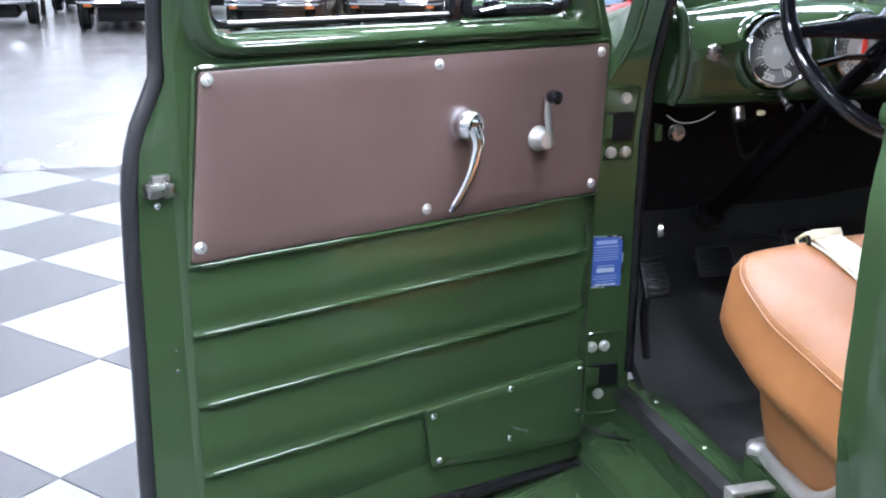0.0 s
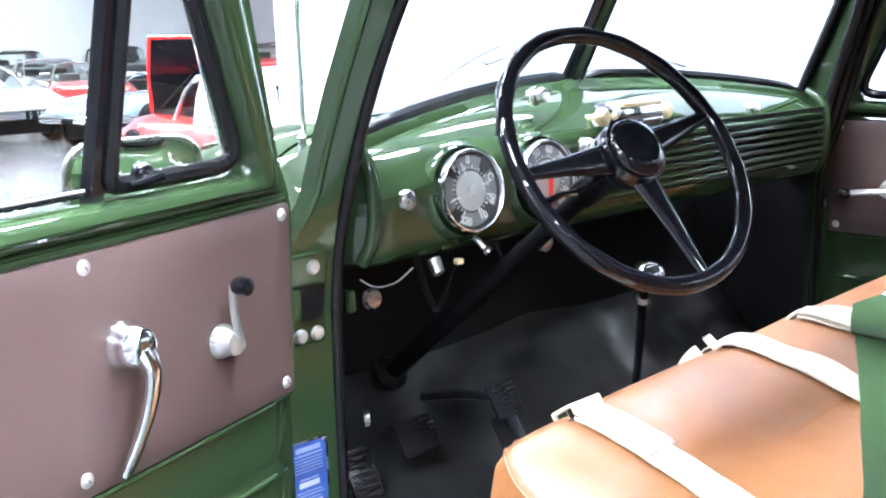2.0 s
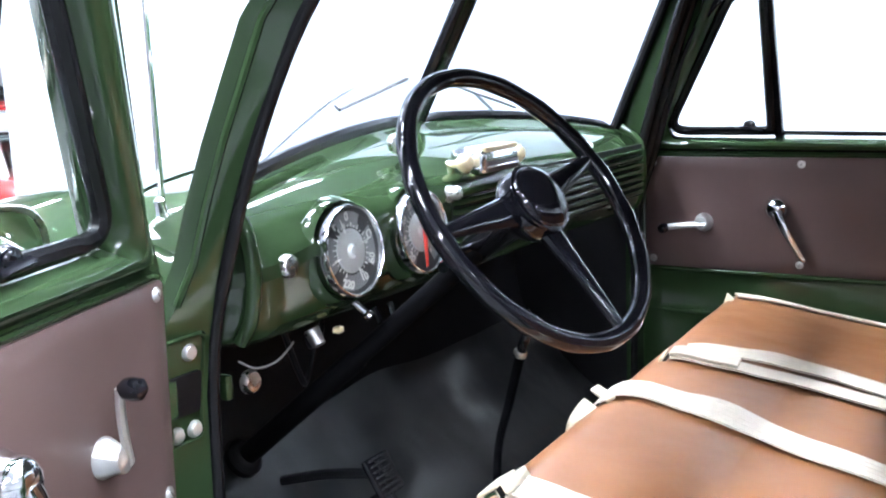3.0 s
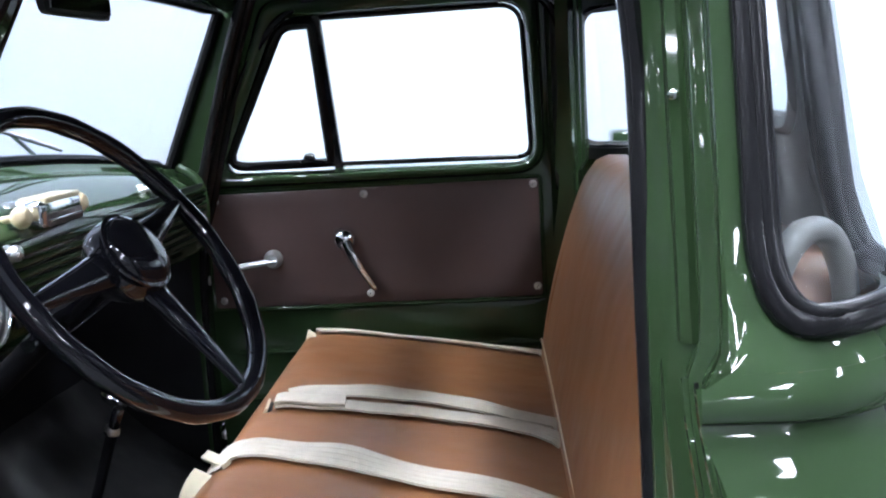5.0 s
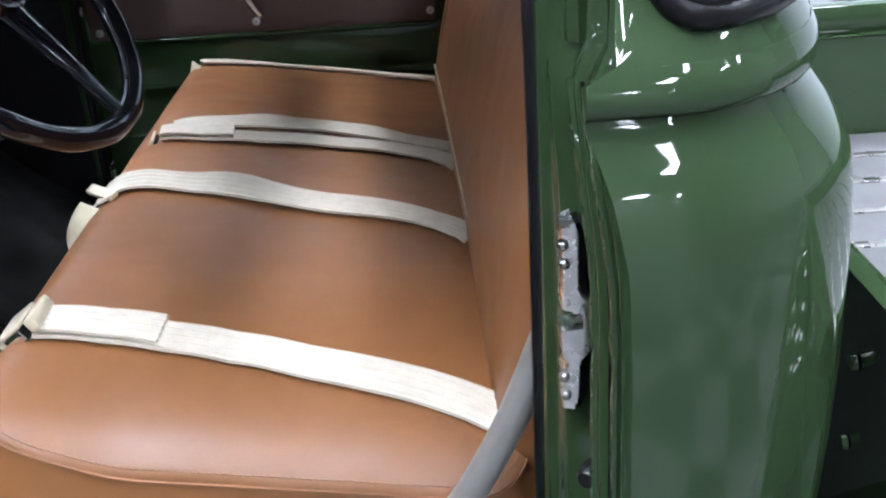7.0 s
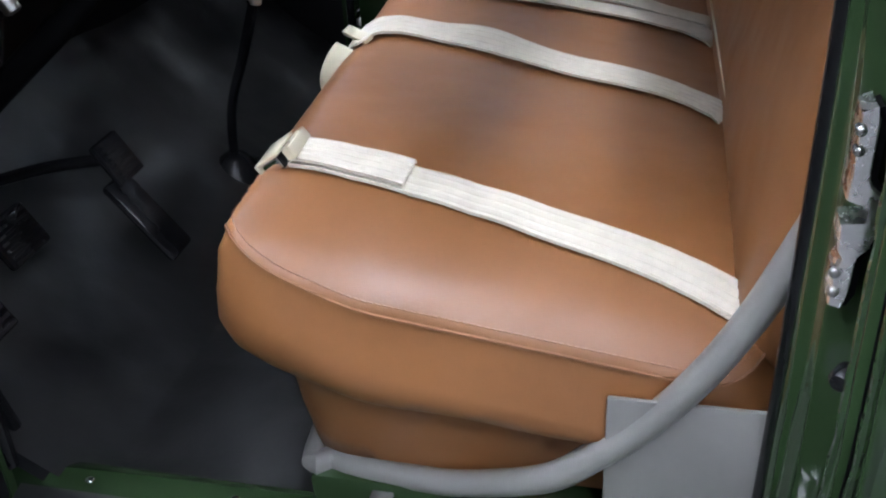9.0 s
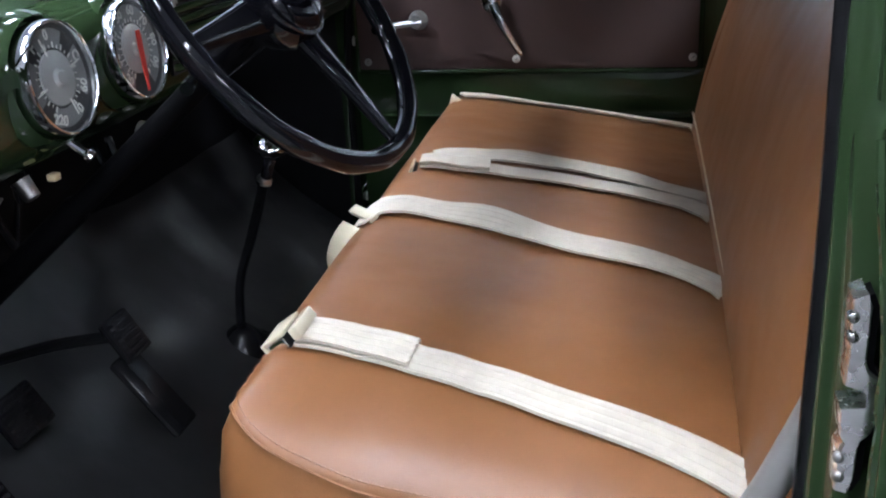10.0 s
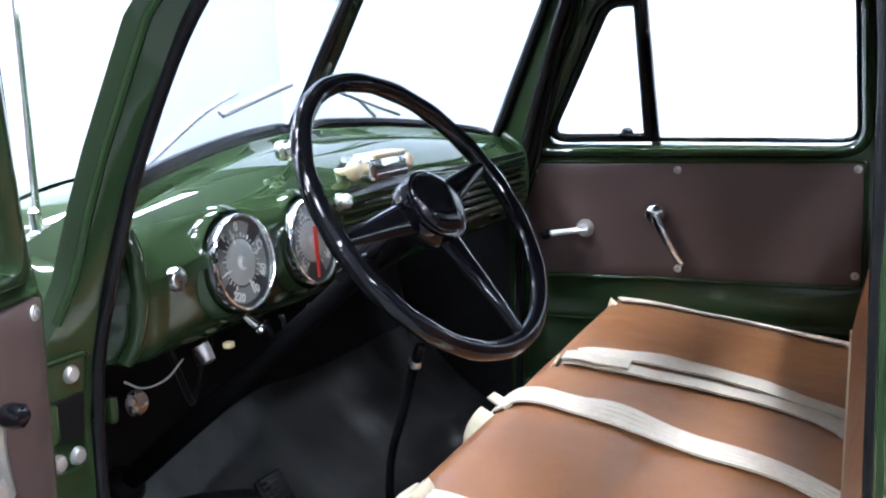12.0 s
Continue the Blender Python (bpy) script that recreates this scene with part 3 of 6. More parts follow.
        screw(bm, m((-0.678, y, 0.537)), (0, 0, 1), 0.006, 0.003)
        part("screw", bm, CHROME, truck)
    bm = bmesh.new()
    box(bm, -1.02, -0.80, -1.1, 0.35, 0.36, 0.40, 0.012)
    for v in bm.verts:
        v.co = m(v.co)
    part("running_board", bm, GREEN, truck, "dark green running board")
    # hinge plates
    for z0, z1, hole, scr in ((1.005, 1.135, (1.040, 1.093), ((-0.747, 1.119), (-0.766, 1.017), (-0.737, 1.017))), (0.489, 0.654, (0.549, 0.594), ((-0.783, 0.631), (-0.757, 0.631), (-0.765, 0.529)))):
        bm = bmesh.new()
        cage(bm, [[m((p.x, y, p.y)) for p in rpoly([(-0.79, z0), (-0.725, z0), (-0.725, z1), (-0.79, z1)], 0.014, 4, 4)] for y in (0.004, -0.002)])
        for v in bm.verts:
            v.co.y += face(v.co.z) - 0.004
        hinge = part("hinge_plate", bm, GREEN, truck, "recessed green hinge plate")
        bm = bmesh.new()
        tube(bm, [m((p.x, face(p.y) - 0.005, p.y)) for p in rpoly([(-0.794, z0 - 0.004), (-0.719, z0 - 0.004), (-0.719, z1 + 0.004), (-0.794, z1 + 0.004)], 0.014, 4, 4)], 0.0035, 6, loop=True)
        part("plate_rim", bm, GREEN, hinge)
        bm = bmesh.new()
        cage(bm, [[m((p.x, y, p.y)) for p in rpoly([(-0.785, hole[0]), (-0.729, hole[0]), (-0.729, hole[1]), (-0.785, hole[1])], 0.006, 3, 2)] for y in (0.0, -0.0095)])
        for v in bm.verts:
            v.co.y += face(v.co.z) - 0.004
        part("hinge_slot", bm, DARK, hinge, "dark hinge slot")
        bm = bmesh.new()
        yo = face(z0) - 0.004
        box(bm, -0.80, -0.770, yo - 0.020, yo + 0.01, hole[0] + 0.004, hole[1] - 0.002, 0.004)
        for v in bm.verts:
            v.co = m(v.co)
        part("hinge_arm", bm, GREEN, hinge, "dark green hinge arm")
        for x, z in scr:
            bm = bmesh.new()
            lathe(bm, [(0.011, 0), (0.011, 0.004), (0.008, 0.008), (0.001, 0.009)], m((x, face(z) - 0.006, z)), (0, -1, 0), 12)
            part("bolt", bm, ZINC, hinge, "bright hinge bolt")


both(pillar)
wire = tube(bmesh.new(), smooth_path([(-0.812, -0.035, 0.482), (-0.792, -0.026, 0.468), (-0.772, -0.036, 0.4625), (-0.752, -0.058, 0.4622), (-0.733, -0.088, 0.4665)], 4), 0.0032, 8)
part("door_wire", wire, RUBBER, truck, "black wire from the door to the pillar")


def rear_pillar(m):
    bm = bmesh.new()
    wave = [(-0.70, -0.850), (-0.713, -0.852), (-0.722, -0.861), (-0.734, -0.867), (-0.743, -0.878), (-0.752, -0.889), (-0.766, -0.891), (-0.775, -0.884), (-0.786, -0.883), (-0.795, -0.891), (-0.803, -0.896), (-0.812, -0.893), (-0.821, -0.897), (-0.826, -0.908)]
    ribs = [(p.x, p.y) for p in smooth_path([(x, y, 0) for x, y in wave], 4)] + ([(-0.79, -0.882), (-0.70, -0.877), (-0.66, -0.866), (-0.66, -0.812), (-0.70, -0.812)] if m is mirror_x else [(-0.80, -0.93), (-0.66, -0.93), (-0.66, -0.86)])

    def edge(z, ribs):
        """The pillar's section at a height: it bows outwards below the shoulder."""
        s = interp(z, [0.4, 1.0, 1.08, 1.12, 1.16, 1.20, 1.25, 1.7], [-0.010, -0.010, -0.008, -0.003, 0.008, 0.025, 0.036, 0.036])
        flat = interp(z, [1.12, 1.26, 1.4], [1.0, 0.8, 0.5])
        k = interp(z, [1.06, 1.10, 1.14, 1.19, 1.232, 1.25, 1.7], [1.0, 0.95, 0.84, 0.66, 0.62, 0.93, 0.93])
        sec = []
        for x, y in ribs:
            f = min(1, max(0, (-0.70 - x) / 0.1))
            line = -0.85 - 0.05 * f
            sec.append(m((x + s * f + lean(z), -0.85 + (line + (y - line) * flat + 0.85) * k if y > -0.91 else y, z)))
        return sec
    heights = [0.44 + 0.0245 * k for k in range(51)]
    cage(bm, [edge(z, ribs) for z in heights])
    part("rear_pillar", bm, SEAMED if m is bow else GREEN, truck, "dark green ribbed lock pillar", angle=60)
    if m is bow:
        for x, y, r in ((-0.8275, -0.9035, 0.0022), (-0.797, -0.8905, 0.0020), (-0.766, -0.8895, 0.0016)):
            bm = bmesh.new()
            tube(bm, [edge(z, [(x, y)])[0] for z in heights if z < 1.235], r, 6)
            part("pillar_seam", bm, PITCH, truck, "dark seam along the lock pillar")
        for x, y in ((-0.812, -0.8915), (-0.7805, -0.8825)):
            bm = bmesh.new()
            tube(bm, [edge(z, [(x, y)])[0] for z in heights if z < 1.225], [0.0042 + 0.0007 * math.sin(9.1 * q) + 0.0006 * math.sin(4.3 * q + 1) for q in range(len([z for z in heights if z < 1.225]))], 8)
            part("pillar_flange_bead", bm, SEALER, truck, "uneven painted bead along the lock pillar")
        bm = bmesh.new()
        cage(bm, [[Vector((x + lean(z), y, z)) for x, y in ((-0.762, -0.868), (-0.7745, -0.8715), (-0.7795, -0.8785), (-0.7775, -0.8865), (-0.766, -0.890))] for z in (1.243, 1.247, 1.35, 1.5, 1.64)])
        part("drip_strip", bm, GREEN, truck, "narrow green drip strip on the lock pillar", angle=25)
    # striker: a bent steel loop
    bm = bmesh.new()
    outl = [(-0.860, 1.118), (-0.869, 1.122), (-0.873, 1.112), (-0.873, 1.069), (-0.876, 1.062), (-0.883, 1.056), (-0.884, 1.026), (-0.881, 1.014), (-0.874, 1.006), (-0.873, 0.975), (-0.868, 0.964), (-0.860, 0.966), (-0.860, 0.995), (-0.864, 1.005), (-0.860, 1.012), (-0.859, 1.033), (-0.877, 1.035), (-0.877, 1.047), (-0.860, 1.052), (-0.861, 1.075)]
    cage(bm, [[m((x, y + k * (0.0015 if y < -0.87 else -0.0008), z)) for y, z in outl] for x, k in ((-0.745, 0), (-0.770, 0), (-0.772, 1))])
    st = part("striker", bm, WORN, truck, "worn bright steel lock striker", angle=30)
    # black copy of the outline stands for shade behind the striker
    bm = bmesh.new()
    cage(bm, [[m((x, y - 0.0055, z - 0.002)) for y, z in outl] for x in (-0.745, -0.766)])
    part("striker_gap_shade", bm, PITCH, st, "black plate standing for the shaded gap behind the striker")
    side = m((-1, 0, 0)) - m((0, 0, 0))
    for y, z in ((-0.861, 1.105), (-0.862, 1.090), (-0.861, 0.994), (-0.862, 0.978)):
        bm = bmesh.new()
        lathe(bm, [(0.0042, -0.004), (0.0042, 0.002), (0.003, 0.0035), (0.001, 0.004)], m((-0.772, y, z)), side, 10)
        part("bolt", bm, STEEL, st)
    bm = bmesh.new()
    lathe(bm, [(0.010, -0.01), (0.010, 0.004), (0.007, 0.008), (0.001, 0.009)], m((-0.780, -0.879, 0.906)), side + Vector((0, 0.6, 0)), 12)
    part("bumper_stop", bm, RUBBER, truck, "small round rubber door stop")
    for z in (1.42, 1.50):
        bm = bmesh.new()
        screw(bm, m((-0.738 + lean(z), -0.874, z)), side + Vector((0, 0.8, 0)), 0.0045, 0.003)
        part("screw", bm, CHROME, truck)


both(rear_pillar)

# cab corner and back: a surface that runs round the rear of the cab
RX, RY = 0.252, 0.150


def skin(s, z, inset=0.0):
    """Point on the left rear corner: s 0 at the pillar, 0.03 where the bend starts, 0.42 where the flat back starts."""
    bul = interp(z - 0.033, [0.4, 0.6, 0.95, 1.06, 1.10, 1.125, 1.145, 1.16, 1.172, 1.18, 1.183, 1.187, 1.195, 1.205, 1.215, 1.225, 1.235, 1.25, 1.3, 1.7], [0.012, 0.031, 0.037, 0.0345, 0.0305, 0.0255, 0.0185, 0.0115, 0.0068, 0.0045, 0.0105, 0.0130, 0.0138, 0.011, 0.006, 0.0, -0.007, -0.015, -0.023, -0.032])
    off = bul - inset
    cxl = LEFT - 0.545
    if s < 0.03:
        y0 = interp(z, [1.06, 1.12, 1.17, 1.21, 1.238, 1.25], [-0.896, -0.893, -0.883, -0.869, -0.869, -0.892])
        p = Vector((cxl - RX - off, y0 + (-0.918 - y0) * s / 0.03, z))
    elif s < 0.42:
        a = (s - 0.03) / 0.39 * math.pi / 2
        p = Vector((cxl - (RX + off) * math.cos(a), -0.918 - (RY + off) * math.sin(a), z))
    else:
        p = Vector((cxl + (s - 0.42), -0.918 - RY - off, z))
    p.y -= interp(z, [1.15, 1.205], [0.017, 0.0]) * min(1, s / 0.25)
    p.x += lean(z) * (1 if s < 0.2 else max(0, 1 - (s - 0.2) / 0.22))
    p.y += 0.5 * lean(z) * min(1, s / 0.2)
    return p


def corner(m):
    s1 = -0.016 if m is mirror_x else 0.026
    hole = rpoly([(s1, 1.272), (s1 + 0.008, 1.585), (0.410, 1.585), (0.410, 1.272)], 0.055, 8, 10)
    for inset, mat, nm in ((0.0, GREEN, "cab_corner"), (0.014, GREY_IN, "corner_lining")):
        bm = bmesh.new()
        e = 0.0 if inset == 0 else 0.018
        e -= 0.035 if m is mirror_x else 0
        outl = rpoly([(e, 1.247), (e, 1.66), (0.43, 1.66), (0.43, 1.247)], 0.001, 8, 10)
        cage(bm, [[m(skin(a.x + (b.x - a.x) * k, a.y + (b.y - a.y) * k, inset)) for a, b in zip(outl, hole)] for k in (0, 0.25, 0.5, 0.75, 0.93, 1.0)], cap=False)
        zs = [0.42, 0.55, 0.7, 0.8, 0.9, 0.98, 1.04] + [0.033 + q for q in (1.06, 1.085, 1.105, 1.12, 1.133, 1.145, 1.153, 1.16, 1.167, 1.172, 1.177, 1.18, 1.183, 1.187, 1.191, 1.195, 1.2, 1.205, 1.21, 1.214)]
        s0 = 0.0 if inset == 0 else 0.06
        cage(bm, [[m(skin(s0 + (0.43 - s0) * k / 26, z, inset)) for k in range(27)] for z in zs], closed=False)
        part(nm, bm, mat, truck, "rounded green rear cab corner" if inset == 0 else "grey painted cab lining", angle=50)
    for r, nm in ((0.0110, "corner_gasket"), (0.0065, "corner_gasket")):
        bm = bmesh.new()
        tube(bm, [m(skin(p.x, p.y, (-0.004 if r > 0.01 else -0.012) + 0.018 * min(1, max(0, (p.x - 0.30) / 0.08)))) for p in (hole if r > 0.01 else rpoly([(s1 + 0.010, 1.280), (s1 + 0.018, 1.577), (0.402, 1.577), (0.402, 1.280)], 0.05, 8, 10))], r, 10, loop=True)
        part(nm, bm, RUBBER, truck, "thick black rubber window gasket")
    bm = bmesh.new()
    cage(bm, [[m(skin(p.x, p.y, inset)) for p in hole] for inset in (0.0, 0.014)], cap=False)
    part("window_reveal", bm, GREY_IN, truck)
    bm = bmesh.new()
    cage(bm, [[m(skin(s1 + (0.410 - s1) * k / 22, z, 0.003)) for k in range(23)] for z in (1.272, 1.35, 1.43, 1.5, 1.585)], closed=False)
    ob = part("corner_pane", bm, QGLASS, truck, "curved rear corner glass")
    ob.visible_shadow = False


both(corner)


def cab_back():
    x0, x1 = C - 0.576, C + 0.576
    hole = rpoly([(C - 0.548, 1.378), (C - 0.548, 1.575), (C + 0.548, 1.575), (C + 0.548, 1.378)], 0.06, 8, 8)
    outl = rpoly([(x0, 1.245), (x0, 1.66), (x1, 1.66), (x1, 1.245)], 0.001, 8, 8)
    for inset, mat, nm in ((0.0, GREEN, "back_panel"), (0.014, GREY_IN, "back_lining")):
        bm = bmesh.new()
        cage(bm, [[(a.x + (b.x - a.x) * k, skin(0.46, a.y + (b.y - a.y) * k, inset).y, a.y + (b.y - a.y) * k) for a, b in zip(outl, hole)] for k in (0, 0.5, 1)], cap=False)
        cage(bm, [[(x, skin(0.46, z, inset).y, z) for x in (x0, C, x1)] for z in (0.42, 0.8, 1.15, 1.19, 1.2, 1.21, 1.23, 1.245)], closed=False)
        part(nm, bm, mat, truck, "back wall of the cab")
    bm = bmesh.new()
    tube(bm, [(p.x, skin(0.46, p.y, 0.008).y, p.y) for p in hole], 0.012, 9, loop=True)
    part("rear_gasket", bm, RUBBER, truck, "black rubber rear window gasket")
    bm = bmesh.new()
    cage(bm, [[(p.x, skin(0.46, p.y, y).y, p.y) for p in hole] for y in (0.012, 0.016)])
    ob = part("rear_pane", bm, GLASS, truck, "clear rear window")
    ob.visible_shadow = False
    # roof and headliner
    for dz, mat, nm in ((0.0, GREEN, "roof"), (-0.035, GREY_IN, "headliner")):
        bm = bmesh.new()
        rows = []
        for k in range(15):
            y = -0.19 - 0.9 * k / 14
            f = 1 - ((y + 0.66) / 0.48) ** 4 * 0.5
            row = []
            for j in range(17):
                t = -1 + 2 * j / 16
                w = 0.78 - 0.13 * max(0, (-0.9 - y) / 0.19) ** 2 - 0.16 * max(0, (y + 0.38) / 0.19) ** 1.5
                row.append((C + t * w * (1 if dz == 0 else 0.96), y, 1.655 + (0.11 * max(0, f) * (1 - t ** 4)) + dz * (0.2 + 0.8 * (1 - t ** 4))))
            rows.append(row)
        cage(bm, rows, closed=False)
        part(nm, bm, mat, truck, "rounded green cab roof" if dz == 0 else "dark cab headliner")
    for m in (lambda p: Vector(p), mirror_x):
        bm = bmesh.new()
        cage(bm, [[m((x + lean(1.64), y, z)) for x, z in ((-0.715, 1.64), (-0.735, 1.665), (-0.80, 1.66), (-0.81, 1.672), (-0.70, 1.69), (-0.66, 1.655))] for y in (-0.3, -0.5, -0.7, -0.9)])
        part("drip_rail", bm, GREEN, truck)


cab_back()


# ---- truck: windscreen, dash, footwell ----
def windscreen():
    for sgn in (-1, 1):
        loop = []
        T = [0.025 + 0.965 * k / 12 for k in range(13)]
        bot = [ws(sgn * t, 1.354 - 0.064 * t * t) for t in T]
        top = [ws(sgn * t, 1.645 - 0.025 * t ** 3) for t in T]
        bm = bmesh.new()
        cage(bm, [bot, top], closed=False)
        ob = part("windscreen_pane", bm, SCREENGLASS, truck, "flat clear windscreen half")
        ob.visible_shadow = False
        bm = bmesh.new()
        tube(bm, bot + top[::-1], 0.0125, 8, loop=True)
        part("windscreen_seal", bm, RUBBER, truck, "black windscreen rubber")
    bm = bmesh.new()
    cage(bm, [[p + Vector(o) for o in ((-0.011, -0.012, 0), (0.011, -0.012, 0), (0.013, 0.012, 0), (-0.013, 0.012, 0))] for p in (ws(0, 1.34), ws(0, 1.47), ws(0, 1.66))])
    part("windscreen_divider", bm, GREEN, truck, "green windscreen centre post")
    bm = bmesh.new()
    rows = []
    for k in range(21):
        t = -1.06 + 2.12 * k / 20
        rows.append([ws(t, 1.650 - 0.025 * abs(t) ** 3) + Vector((0, -0.012, -0.004)), ws(t, 1.650 - 0.025 * abs(t) ** 3) + Vector((0, -0.06, 0.006)), ws(t, 1.645) + Vector((0, -0.13, 0.03))])
    cage(bm, rows, closed=False)
    part("windscreen_header", bm, GREEN, truck, "dark green header above the windscreen")
    # wipers outside the glass
    def on_glass(x, z, off):
        p = ws(across(x), z)
        return Vector((x, p.y + off, z))
    for arm, blade in ((((-0.47, 1.318), (-0.33, 1.388), (-0.225, 1.421)), ((-0.28, 1.390), (-0.06, 1.434))), (((0.33, 1.338), (0.22, 1.392), (0.16, 1.418)), ((0.34, 1.363), (0.08, 1.424)))):
        bm = bmesh.new()
        tube(bm, smooth_path([on_glass(x, z, 0.03) for x, z in arm], 4), 0.004, 8)
        wp = part("wiper", bm, WIPER, truck, "thin pale metal wiper arm")
        bm = bmesh.new()
        tube(bm, [on_glass(x, z, 0.018) for x, z in blade], 0.006, 8, flat=0.5)
        part("wiper_blade", bm, WIPER, wp)
        bm = bmesh.new()
        tube(bm, [on_glass(x, z - 0.004, 0.010) for x, z in blade], 0.003, 6)
        part("wiper_rubber", bm, GREY_TUBE, wp, "thin grey wiper rubber")
    bm = bmesh.new()
    box(bm, -0.088, 0.142, -0.100, -0.083, 1.572, 1.637, 0.014)
    mi = part("rear_view_mirror", bm, DARK, truck, "dark framed interior mirror")
    bm = bmesh.new()
    box(bm, -0.078, 0.132, -0.1025, -0.1005, 1.580, 1.629, 0.0)
    part("mirror_face", bm, MIRROR, mi, smooth=False)
    bm = bmesh.new()
    tube(bm, [(C, -0.09, 1.62), (C, -0.07, 1.66)], 0.006, 8)
    part("mirror_stalk", bm, CHROME, mi)


windscreen()

def lettering(text, size, place, right, up, material, parent):
    """Flat letters of the built-in font, as one mesh."""
    cu = bpy.data.curves.new("lettering", "FONT")
    cu.body, cu.size, cu.align_x, cu.align_y, cu.extrude = text, size, "CENTER", "CENTER", 0.0003
    cu.offset = size * 0.025
    tmp = bpy.data.objects.new("lettering", cu)
    me = bpy.data.meshes.new_from_object(tmp)
    bpy.data.objects.remove(tmp)
    bm = bmesh.new()
    bm.from_mesh(me)
    bpy.data.meshes.remove(me)
    out = right.cross(up)
    for v in bm.verts:
        v.co = place + right * v.co.x + up * v.co.y + out * v.co.z
    return part("figure", bm, material, parent, smooth=False)



def dash_row(x):
    """Section through the dash at x: from the windscreen down to the lower lip."""
    t = across(x)
    a = min(1.12, abs(t))
    base = ws(a if t > 0 else -a, 1.354 - 0.064 * a * a)
    end = max(0, abs(x - C) - 0.645)
    back = 2.2 * end ** 1.25
    yf = -0.044
    pts = []
    for f, z in ((0.0, 0.0), (0.06, -0.004), (0.10, -0.016), (0.22, -0.018), (0.5, -0.030), (0.8, -0.050), (0.95, -0.068)):
        pts.append((x, base.y - 0.012 + (yf - base.y + 0.012) * f + back * f, base.z - 0.006 + z))
    z0 = base.z - 0.074
    for k, (dy, z) in enumerate(((-0.008, z0 - 0.012), (-0.011, z0 - 0.03), (-0.010, 1.225), (-0.006, 1.19), (0.0, 1.15), (0.006, 1.122), (0.012, 1.108), (0.024, 1.100), (0.05, 1.098), (0.06, 1.104))):
        pts.append((x, yf + dy + back, min(z, z0 - 0.012)))
    return pts


